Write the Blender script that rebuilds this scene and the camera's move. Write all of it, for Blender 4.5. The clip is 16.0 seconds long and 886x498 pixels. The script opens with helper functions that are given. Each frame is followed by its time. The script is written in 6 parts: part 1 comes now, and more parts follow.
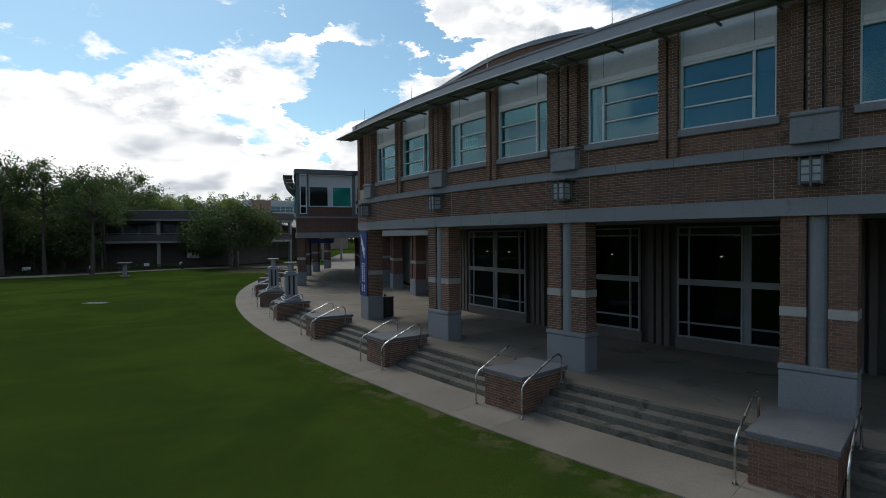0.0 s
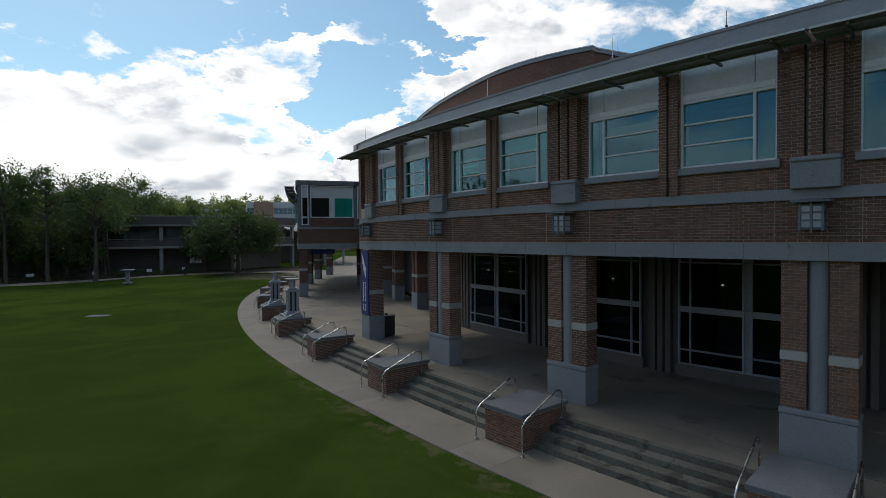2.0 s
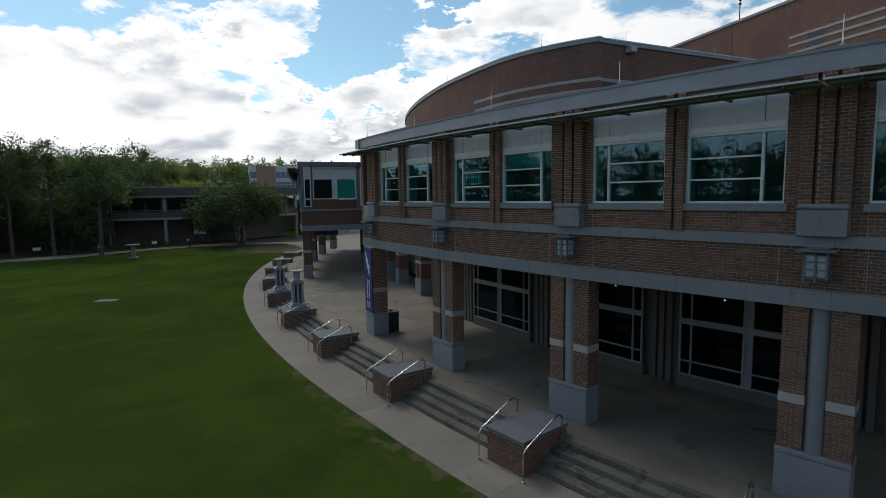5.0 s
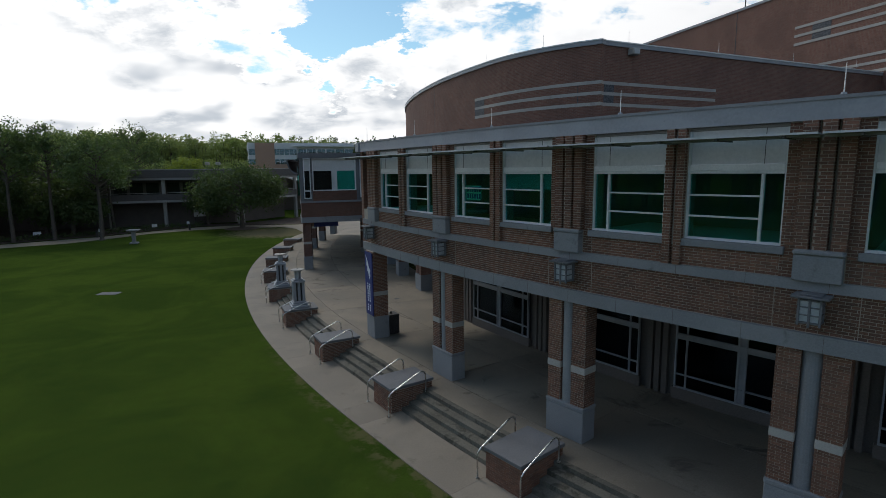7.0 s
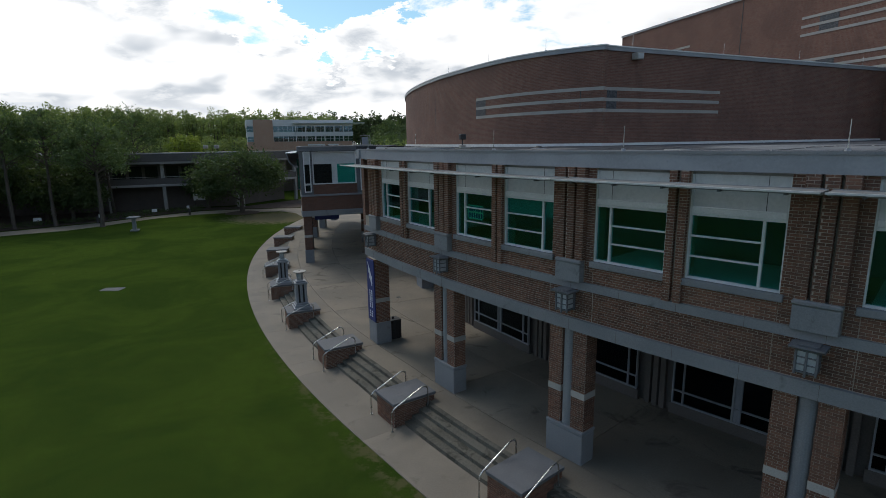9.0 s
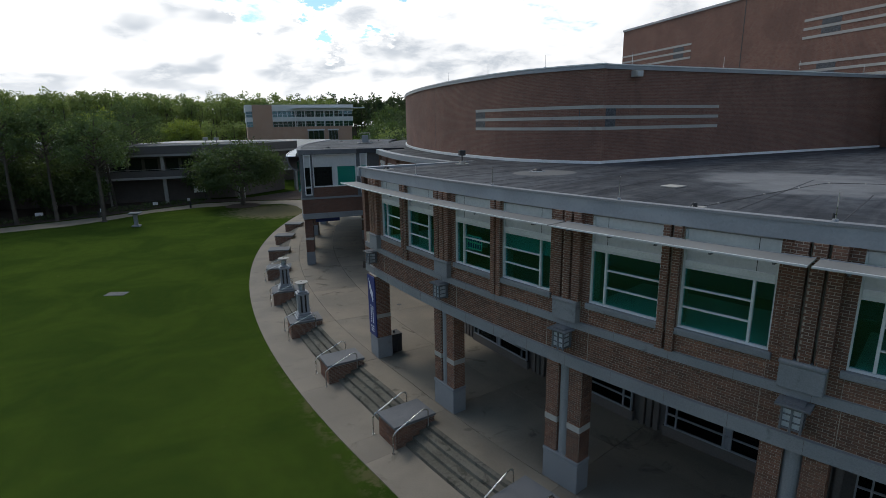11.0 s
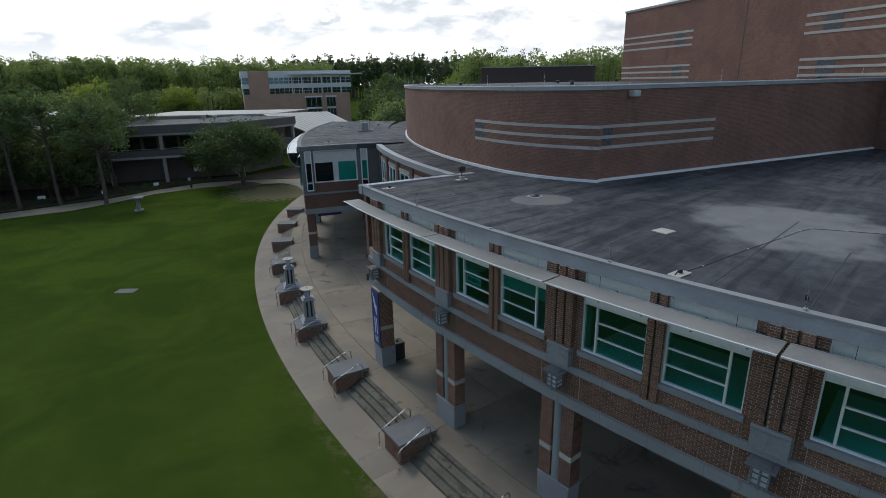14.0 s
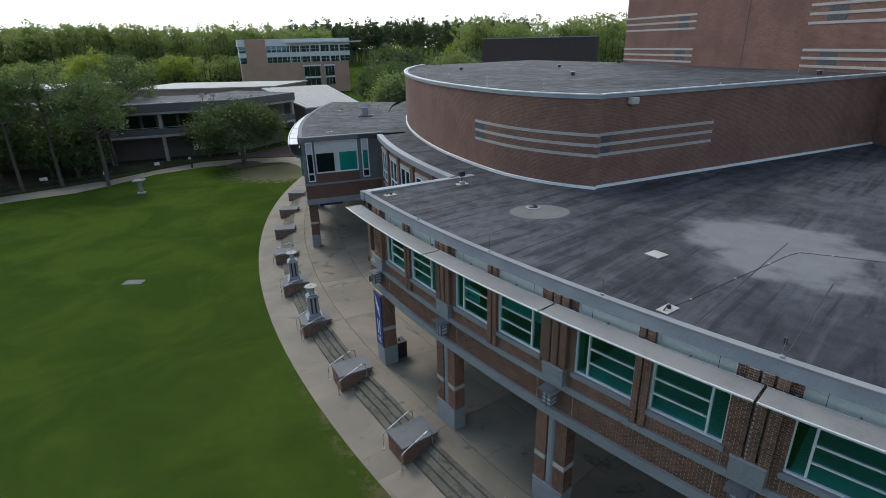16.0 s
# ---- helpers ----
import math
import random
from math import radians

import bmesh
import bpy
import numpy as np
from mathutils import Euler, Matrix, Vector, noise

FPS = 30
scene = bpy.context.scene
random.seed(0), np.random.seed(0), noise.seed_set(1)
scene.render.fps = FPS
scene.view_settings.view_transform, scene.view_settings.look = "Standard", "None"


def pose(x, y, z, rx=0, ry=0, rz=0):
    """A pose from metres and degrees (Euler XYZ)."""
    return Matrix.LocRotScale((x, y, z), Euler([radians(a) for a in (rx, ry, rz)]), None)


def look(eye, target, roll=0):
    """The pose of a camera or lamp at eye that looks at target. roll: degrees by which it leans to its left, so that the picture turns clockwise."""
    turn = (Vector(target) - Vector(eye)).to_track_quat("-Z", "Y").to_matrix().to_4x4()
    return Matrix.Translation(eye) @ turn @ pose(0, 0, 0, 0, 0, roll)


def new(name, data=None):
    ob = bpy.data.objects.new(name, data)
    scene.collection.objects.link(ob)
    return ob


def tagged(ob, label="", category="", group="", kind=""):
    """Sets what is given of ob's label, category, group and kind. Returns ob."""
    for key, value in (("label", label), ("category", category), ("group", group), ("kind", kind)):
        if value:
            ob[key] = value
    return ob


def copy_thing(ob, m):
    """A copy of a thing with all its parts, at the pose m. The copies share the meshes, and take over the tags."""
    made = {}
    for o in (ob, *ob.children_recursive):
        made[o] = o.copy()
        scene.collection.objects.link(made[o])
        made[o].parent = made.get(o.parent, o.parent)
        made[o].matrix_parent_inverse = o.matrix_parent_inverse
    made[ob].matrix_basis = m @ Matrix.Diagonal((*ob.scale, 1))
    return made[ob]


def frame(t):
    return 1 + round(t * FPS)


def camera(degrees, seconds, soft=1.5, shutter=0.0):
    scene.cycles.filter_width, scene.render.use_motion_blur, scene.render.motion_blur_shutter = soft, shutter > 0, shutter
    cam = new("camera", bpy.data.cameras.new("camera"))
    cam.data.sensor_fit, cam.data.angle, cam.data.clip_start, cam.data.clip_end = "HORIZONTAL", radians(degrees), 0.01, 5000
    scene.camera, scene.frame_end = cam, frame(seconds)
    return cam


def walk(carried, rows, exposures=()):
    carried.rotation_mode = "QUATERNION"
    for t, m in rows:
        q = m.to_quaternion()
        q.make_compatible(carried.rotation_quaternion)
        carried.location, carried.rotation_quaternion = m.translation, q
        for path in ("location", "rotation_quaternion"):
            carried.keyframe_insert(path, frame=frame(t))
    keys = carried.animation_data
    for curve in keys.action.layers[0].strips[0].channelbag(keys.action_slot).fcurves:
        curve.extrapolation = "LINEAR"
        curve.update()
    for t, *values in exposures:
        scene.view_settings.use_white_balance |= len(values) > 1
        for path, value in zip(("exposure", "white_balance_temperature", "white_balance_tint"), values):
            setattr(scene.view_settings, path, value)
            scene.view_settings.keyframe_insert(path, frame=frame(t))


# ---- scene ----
cam = camera(80.0, 16.0, soft=0.8)
PATH = [
    (0, (0.301, -0.11, 4.415), (0.161, 1.885, 4.371), -0.5),
    (0.5, (0.332, -0.09, 4.644), (0.187, 1.905, 4.599), -0.5),
    (1, (0.336, -0.092, 4.867), (0.19, 1.902, 4.822), -0.6),
    (1.5, (0.337, -0.091, 5.114), (0.191, 1.903, 5.07), -0.6),
    (2, (0.368, -0.08, 5.373), (0.219, 1.913, 5.325), -0.6),
    (2.5, (0.372, -0.083, 5.646), (0.221, 1.91, 5.583), -0.6),
    (3, (0.368, -0.058, 5.951), (0.211, 1.934, 5.861), -0.7),
    (3.5, (0.374, -0.022, 6.24), (0.212, 1.968, 6.118), -0.7),
    (4, (0.385, 0.005, 6.556), (0.222, 1.993, 6.405), -0.8),
    (6.5, (0.419, 0.038, 8.222), (0.254, 2.013, 7.948), -0.7),
    (7, (0.414, 0.063, 8.616), (0.25, 2.034, 8.317), -0.7),
    (7.5, (0.404, 0.095, 9.018), (0.24, 2.062, 8.693), -0.7),
    (8, (0.376, 0.11, 9.417), (0.212, 2.072, 9.069), -0.7),
    (8.5, (0.373, 0.18, 9.813), (0.208, 2.138, 9.44), -0.8),
    (9, (0.355, 0.229, 10.2), (0.191, 2.183, 9.803), -0.8),
    (11.5, (0.433, 0.283, 12.396), (0.265, 2.217, 11.914), -1.0),
    (12, (0.441, 0.287, 12.846), (0.272, 2.217, 12.347), -1.1),
    (12.5, (0.415, 0.25, 13.32), (0.249, 2.175, 12.8), -1.1),
    (13, (0.437, 0.208, 13.781), (0.269, 2.125, 13.238), -1.2),
    (13.5, (0.434, 0.184, 14.263), (0.268, 2.092, 13.688), -1.2),
    (14, (0.438, 0.15, 14.76), (0.273, 2.049, 14.152), -1.2),
    (14.5, (0.485, 0.146, 15.266), (0.317, 2.034, 14.627), -1.3),
    (15, (0.494, 0.153, 15.778), (0.329, 2.03, 15.108), -1.3),
    (15.5, (0.516, 0.153, 16.291), (0.349, 2.02, 15.592), -1.4),
    (16, (0.508, 0.18, 16.793), (0.34, 2.036, 16.065), -1.4),
]
EXPOSURES = [(0.0, -0.3), (4.0, -0.34), (9.0, -0.2), (12.5, -0.08), (14.5, 0.16), (16.0, 0.48)]
walk(cam, [(t, look(eye, target, roll)) for t, eye, target, roll in PATH], EXPOSURES)

# ---- world, sun ----
SUN_EL, SUN_AZ = 50.0, -42.0          # degrees: height, and turn from +y towards +x of the sun's place
world = bpy.data.worlds.new("sky")
scene.world = world
world.use_nodes = True


class Nodes:
    """Short hand for node trees."""
    def __init__(self, tree):
        self.t = tree
        tree.nodes.clear()

    def n(self, kind, ins=None, operation="", clamp=False, interpolation="", blend=""):
        node = self.t.nodes.new("ShaderNode" + kind)
        if operation:
            node.operation = operation
        if clamp:
            node.use_clamp = True
        if interpolation:
            node.interpolation_type = interpolation
        if blend:
            node.data_type, node.blend_type = "RGBA", blend
        for k, v in (ins or {}).items():
            self.put(node.inputs[k], v)
        return node

    def put(self, sock, v):
        if isinstance(v, bpy.types.NodeSocket):
            self.t.links.new(v, sock)
        elif isinstance(v, bpy.types.Node):
            self.t.links.new(v.outputs[0], sock)
        else:
            if isinstance(v, (tuple, list)) and len(v) == 3 and sock.type == "RGBA":
                v = (*v, 1)
            sock.default_value = v

    def math(self, op, a, b=0.0, c=0.0, clamp=False):
        return self.n("Math", {0: a, 1: b, 2: c}, operation=op, clamp=clamp).outputs[0]

    def vec(self, op, a, b=(0, 0, 0)):
        node = self.n("VectorMath", {0: a, 1: b}, operation=op)
        return node.outputs["Value"] if op in ("DOT_PRODUCT", "LENGTH") else node.outputs[0]

    def ramp(self, fac, lo, hi, a=0.0, b=1.0, smooth=True):
        return self.n("MapRange", {0: fac, 1: lo, 2: hi, 3: a, 4: b}, interpolation="SMOOTHSTEP" if smooth else "LINEAR").outputs[0]

    def mix(self, fac, a, b, blend="MIX"):
        node = self.n("Mix", blend=blend)
        self.put(node.inputs[0], fac)
        self.put(node.inputs[6], a)
        self.put(node.inputs[7], b)
        return node.outputs[2]

    def noise(self, vec, scale, detail=4.0, rough=0.55, dist=0.0):
        return self.n("TexNoise", {"Vector": vec, "Scale": scale, "Detail": detail, "Roughness": rough, "Distortion": dist}).outputs[0]


def sky_nodes():
    k = Nodes(world.node_tree)
    d = k.n("TexCoord").outputs["Generated"]
    sky = k.n("TexSky")
    sky.sky_type, sky.sun_disc, sky.sun_elevation, sky.sun_rotation = "NISHITA", False, radians(SUN_EL), radians(SUN_AZ)
    sky.air_density, sky.dust_density, sky.ozone_density = 1.0, 0.6, 1.6
    blue = k.mix(1.0, sky.outputs[0], (SKY_GAIN * 0.84, SKY_GAIN * 1.03, SKY_GAIN * 0.98), "MULTIPLY")
    sep = k.n("SeparateXYZ", {0: d})
    up = k.math("MAXIMUM", sep.outputs[2], 0.0)
    # clouds lie on a layer: direction over height
    flat = k.vec("DIVIDE", d, k.n("CombineXYZ", {0: k.math("ADD", up, 0.32), 1: k.math("ADD", up, 0.32), 2: 1.0}).outputs[0])
    flat = k.vec("ADD", flat, CLOUD_SHIFT)
    big = k.noise(flat, 1.25, 3, 0.5, 0.2)
    small = k.noise(flat, 5.0, 10, 0.62, 0.25)
    dens = k.math("ADD", k.math("MULTIPLY", big, 0.56), k.math("MULTIPLY", small, 0.62))
    dens = k.math("ADD", dens, k.ramp(up, 0.02, 0.36, 0.22, 0.02))
    stir = k.n("TexNoise", {"Vector": flat, "Scale": 3.2, "Detail": 7.0, "Roughness": 0.6}).outputs[1]
    d2 = k.vec("ADD", d, k.vec("MULTIPLY", k.vec("SUBTRACT", stir, (0.5, 0.5, 0.5)), (0.15, 0.15, 0.15)))
    for az, el, wide, amount in HOLES:
        hole = Vector((math.sin(radians(az)) * math.cos(radians(el)), math.cos(radians(az)) * math.cos(radians(el)), math.sin(radians(el))))
        dens = k.math("ADD", dens, k.ramp(k.vec("DOT_PRODUCT", d2, tuple(hole)), math.cos(radians(wide)), 1.0, 0.0, amount))
    dens = k.math("ADD", dens, k.ramp(sep.outputs[1], -0.6, 0.15, -0.09, 0.0))
    cover = k.ramp(dens, 0.555, 0.655)
    thick = k.ramp(dens, 0.66, 0.90)
    sun = Vector((math.sin(radians(SUN_AZ)) * math.cos(radians(SUN_EL)), math.cos(radians(SUN_AZ)) * math.cos(radians(SUN_EL)), math.sin(radians(SUN_EL))))
    toward = k.ramp(k.vec("DOT_PRODUCT", d, tuple(sun)), -0.5, 0.95)
    lit = k.mix(toward, CLOUD_FAR, CLOUD_NEAR)
    body = k.mix(1.0, lit, (0.50, 0.545, 0.60), "MULTIPLY")
    under = k.noise(k.vec("ADD", flat, (3.1, 1.7, 0.4)), 3.0, 3, 0.45)
    cloud = k.mix(k.math("MULTIPLY", thick, k.ramp(under, 0.43, 0.60)), lit, body)
    col = k.mix(cover, blue, cloud)
    haze = k.ramp(up, 0.0, 0.10, 0.75, 0.0)
    col = k.mix(haze, col, lit)
    k.n("OutputWorld", {0: k.n("Background", {0: col, 1: 1.0})})


SKY_GAIN = 0.15
HOLES = ((-37.0, 26.0, 14.0, -0.22), (-24.0, 24.0, 9.0, -0.15), (-14.0, 19.0, 8.0, -0.24), (-33.0, 12.0, 13.0, 0.13), (-2.0, 24.0, 12.0, 0.16), (-21.0, 14.0, 6.0, 0.1), (30.0, 25.0, 14.0, -0.1))
CLOUD_SHIFT = (0.35, 0.1, 0.0)
CLOUD_NEAR, CLOUD_FAR = (1.38, 1.38, 1.38), (0.45, 0.49, 0.56)
sky_nodes()
sun_lamp = new("sun", bpy.data.lights.new("sun", "SUN"))
sun_lamp.data.energy, sun_lamp.data.angle, sun_lamp.data.color = 1.1, radians(14), (1.0, 0.94, 0.84)
sun_lamp.matrix_world = look((0, 0, 0), (-math.sin(radians(SUN_AZ)) * math.cos(radians(SUN_EL)), -math.cos(radians(SUN_AZ)) * math.cos(radians(SUN_EL)), -math.sin(radians(SUN_EL))))


# ---- materials ----
def surface(name, low, high, rough=0.8, grain=18.0, stain=0.7, bump=0.15, metal=0.0, contrast=0.5, dirt=None, dirt_at=0.62, spread=0.0):
    """Two scales of variation: grain and stains, in metres of the object."""
    m = bpy.data.materials.new(name)
    m.use_nodes = True
    k = Nodes(m.node_tree)
    info = k.n("ObjectInfo")
    p = k.n("TexCoord").outputs["Object"]
    p = k.vec("ADD", p, k.n("CombineXYZ", {0: k.math("MULTIPLY", info.outputs["Random"], 37.0), 1: k.math("MULTIPLY", info.outputs["Random"], 11.0), 2: 0.0}).outputs[0])
    fine = k.noise(p, grain, 5, 0.6)
    broad = k.noise(p, stain, 4, 0.55, 0.4)
    f = k.math("ADD", k.math("MULTIPLY", fine, 1 - contrast), k.math("MULTIPLY", broad, contrast))
    col = k.mix(k.ramp(f, 0.36, 0.64), low, high)
    if dirt:
        col = k.mix(k.ramp(k.noise(p, stain * 2.3, 6, 0.65, 0.8), dirt_at, dirt_at + 0.14), col, dirt)
    if spread:
        isl = k.n("NewGeometry").outputs["Random Per Island"]
        v = k.math("ADD", k.math("MULTIPLY", isl, 0.5), k.math("MULTIPLY", info.outputs["Random"], 0.5))
        col = k.mix(1.0, col, k.n("CombineColor", {0: k.ramp(v, 0.1, 0.9, 1 - spread, 1 + spread, False), 1: k.ramp(v, 0.1, 0.9, 1 - spread, 1 + spread * 0.8, False), 2: k.ramp(v, 0.1, 0.9, 1 - spread, 1 + spread * 0.6, False)}).outputs[0], "MULTIPLY")
    b = k.n("Bump", {"Strength": bump, "Distance": 0.02, "Height": fine})
    r = k.ramp(broad, 0.3, 0.7, max(rough - 0.1, 0.05), min(rough + 0.08, 1.0))
    sh = k.n("BsdfPrincipled", {"Base Color": col, "Roughness": r, "Metallic": metal, "Normal": b})
    k.n("OutputMaterial", {0: sh})
    return m


def brickwork(name, low, high, mortar, stain_col):
    """Bricks on UVs in metres, for walls that stay far off."""
    m = bpy.data.materials.new(name)
    m.use_nodes = True
    k = Nodes(m.node_tree)
    uv = k.n("UVMap").outputs[0]
    br = k.n("TexBrick", {"Vector": uv, "Color1": low, "Color2": high, "Mortar": mortar, "Scale": 1.0, "Mortar Size": 0.006, "Mortar Smooth": 0.3, "Bias": 0.0, "Brick Width": 0.203, "Row Height": 0.0677})
    broad = k.noise(uv, 0.35, 5, 0.6, 0.5)
    tall = k.noise(k.vec("MULTIPLY", uv, (1.2, 0.10, 1)), 1.0, 4, 0.6)
    mid = k.noise(uv, 3.0, 4, 0.6)
    col = k.mix(k.ramp(broad, 0.4, 0.65, 0.0, 0.45), br.outputs[0], stain_col)
    col = k.mix(k.ramp(tall, 0.55, 0.75, 0.0, 0.4), col, stain_col)
    col = k.mix(k.ramp(mid, 0.3, 0.7, 0.0, 0.25), col, high)
    b = k.n("Bump", {"Strength": 0.35, "Distance": 0.01, "Height": br.outputs[1]})
    b.invert = True
    sh = k.n("BsdfPrincipled", {"Base Color": col, "Roughness": 0.88, "Normal": b})
    k.n("OutputMaterial", {0: sh})
    return m


def glazing(name, tint, ior, rough=0.02):
    """Tinted glass: lets light through by its tint and mirrors by Fresnel."""
    m = bpy.data.materials.new(name)
    m.use_nodes = True
    k = Nodes(m.node_tree)
    p = k.n("TexCoord").outputs["Object"]
    b = k.n("Bump", {"Strength": 0.03, "Distance": 0.05, "Height": k.noise(p, 0.9, 2, 0.5)})
    f0 = ((ior - 1) / (ior + 1)) ** 2
    edge_on = k.n("LayerWeight", {"Blend": 0.5, "Normal": b}).outputs["Facing"]
    fr = k.math("ADD", k.math("MULTIPLY", k.math("POWER", edge_on, 5.0), 1 - f0), f0)
    mixed = k.n("MixShader", {0: fr, 1: k.n("BsdfTransparent", {0: tint}), 2: k.n("BsdfGlossy", {"Color": (0.58, 0.80, 1.0), "Roughness": rough, "Normal": b})})
    k.n("OutputMaterial", {0: mixed})
    return m


def leafy(name, low, high, through_col):
    m = bpy.data.materials.new(name)
    m.use_nodes = True
    k = Nodes(m.node_tree)
    isl = k.n("NewGeometry").outputs["Random Per Island"]
    p = k.n("TexCoord").outputs["Object"]
    broad = k.noise(p, 0.12, 3, 0.5)
    f = k.math("ADD", k.math("MULTIPLY", isl, 0.45), k.math("MULTIPLY", broad, 0.6))
    col = k.mix(k.ramp(f, 0.2, 0.75), low, high)
    sh = k.n("BsdfPrincipled", {"Base Color": col, "Roughness": 0.65})
    tr = k.n("BsdfTranslucent", {0: through_col})
    k.n("OutputMaterial", {0: k.n("MixShader", {0: 0.35, 1: sh, 2: tr})})
    return m


def lawn_material():
    m = bpy.data.materials.new("lawn")
    m.use_nodes = True
    k = Nodes(m.node_tree)
    p = k.n("TexCoord").outputs["Object"]
    a = k.noise(p, 0.16, 5, 0.6, 0.6)
    b_ = k.noise(p, 1.4, 6, 0.65)
    c = k.noise(p, 30.0, 4, 0.7)
    blades = k.noise(k.vec("MULTIPLY", p, (1.0, 0.35, 1.0)), 120.0, 3, 0.7)
    col = k.mix(k.ramp(a, 0.35, 0.65), (0.031, 0.056, 0.011), (0.053, 0.086, 0.014))
    col = k.mix(k.ramp(b_, 0.35, 0.7, 0.0, 0.55), col, (0.042, 0.064, 0.012))
    col = k.mix(k.ramp(c, 0.4, 0.75, 0.0, 0.6), col, (0.025, 0.040, 0.009))
    col = k.mix(k.ramp(blades, 0.55, 0.8, 0.0, 0.5), col, (0.070, 0.100, 0.017))
    dry = k.math("MULTIPLY", k.ramp(k.noise(p, 0.45, 6, 0.7, 1.0), 0.66, 0.76), 0.55)
    col = k.mix(dry, col, (0.14, 0.125, 0.05))
    # trodden earth by the oak, and a ragged dry fringe along the paving
    q = k.vec("LENGTH", k.vec("MULTIPLY", k.vec("SUBTRACT", p, (-29.0, 73.0, 0.0)), (0.14, 0.17, 0.0)))
    worn = k.math("SUBTRACT", k.ramp(b_, 0.3, 0.7, 1.25, 0.75), q)
    col = k.mix(k.math("MULTIPLY", k.ramp(worn, -0.25, 0.35), 0.8), col, (0.16, 0.135, 0.085))
    rim = k.vec("LENGTH", k.vec("SUBTRACT", p, (50.0, 62.0, 0.0)))
    fringe = k.math("MULTIPLY", k.ramp(rim, 70.6, 71.5, 1.0, 0.0), k.ramp(b_, 0.46, 0.6))
    col = k.mix(k.math("MULTIPLY", fringe, 0.65), col, (0.13, 0.115, 0.06))
    h = k.math("ADD", k.math("MULTIPLY", c, 0.6), k.math("MULTIPLY", blades, 0.6))
    bm_ = k.n("Bump", {"Strength": 0.6, "Distance": 0.04, "Height": h})
    k.n("OutputMaterial", {0: k.n("BsdfPrincipled", {"Base Color": col, "Roughness": 0.85, "Normal": bm_, "Specular IOR Level": 0.0})})
    return m


def roof_material():
    """Dark membrane with seams, ponding stains and pale dust."""
    m = bpy.data.materials.new("roof_membrane")
    m.use_nodes = True
    k = Nodes(m.node_tree)
    p = k.n("TexCoord").outputs["Object"]
    a = k.noise(p, 0.16, 6, 0.6, 0.8)
    b_ = k.noise(p, 1.1, 6, 0.65, 0.5)
    c = k.noise(p, 25.0, 3, 0.6)
    col = k.mix(k.ramp(a, 0.38, 0.62), (0.029, 0.032, 0.040), (0.066, 0.071, 0.084))
    col = k.mix(k.ramp(b_, 0.4, 0.75, 0.0, 0.5), col, (0.014, 0.016, 0.021))
    col = k.mix(k.ramp(c, 0.4, 0.8, 0.0, 0.3), col, (0.060, 0.063, 0.070))
    # washed streaks running down the fall, away from the ring's middle
    out = k.vec("SUBTRACT", p, (50.0, 62.0, 0.0))
    sp = k.n("SeparateXYZ", {0: out})
    turn = k.math("ARCTAN2", sp.outputs[1], sp.outputs[0])
    fan = k.n("CombineXYZ", {0: k.math("MULTIPLY", turn, 75.0), 1: k.math("MULTIPLY", k.vec("LENGTH", out), 0.12), 2: 0.0}).outputs[0]
    streak = k.noise(fan, 1.3, 6, 0.65, 0.7)
    col = k.mix(k.ramp(streak, 0.50, 0.60, 0.0, 0.75), col, (0.012, 0.014, 0.021))
    col = k.mix(k.ramp(streak, 0.45, 0.34, 0.0, 0.5), col, (0.085, 0.088, 0.096))
    # pale dust in the hollow of the roof, with a ragged rim
    off = k.vec("SUBTRACT", p, (10.6, 18.2, 0.0))
    warped = k.vec("ADD", off, k.n("VectorMath", {0: k.n("TexNoise", {"Vector": p, "Scale": 0.7, "Detail": 6.0}).outputs[1], 1: (5.0, 5.0, 0.0)}, operation="MULTIPLY").outputs[0])
    r = k.vec("LENGTH", k.vec("MULTIPLY", k.vec("SUBTRACT", warped, (2.5, 2.5, 0)), (0.36, 0.31, 0.0)))
    col = k.mix(k.math("MULTIPLY", k.ramp(r, 0.65, 1.2, 1.0, 0.0), 0.8), col, (0.185, 0.186, 0.193))
    # dried ring near a drain
    q = k.vec("MULTIPLY", k.vec("SUBTRACT", p, (2.75, 22.4, 0.0)), (0.62, 0.8, 0.0))
    ring = k.ramp(k.vec("LENGTH", q), 0.75, 0.85, 1.0, 0.0)
    col = k.mix(k.math("MULTIPLY", ring, k.ramp(b_, 0.3, 0.6, 0.35, 0.8)), col, (0.19, 0.185, 0.18))
    bp = k.n("Bump", {"Strength": 0.25, "Distance": 0.02, "Height": k.math("ADD", c, b_)})
    k.n("OutputMaterial", {0: k.n("BsdfPrincipled", {"Base Color": col, "Specular IOR Level": 0.25, "Roughness": k.ramp(b_, 0.3, 0.7, 0.6, 0.85), "Normal": bp})})
    return m


def glow(name, col, strength):
    m = bpy.data.materials.new(name)
    m.use_nodes = True
    k = Nodes(m.node_tree)
    k.n("OutputMaterial", {0: k.n("Emission", {0: col, 1: strength})})
    return m


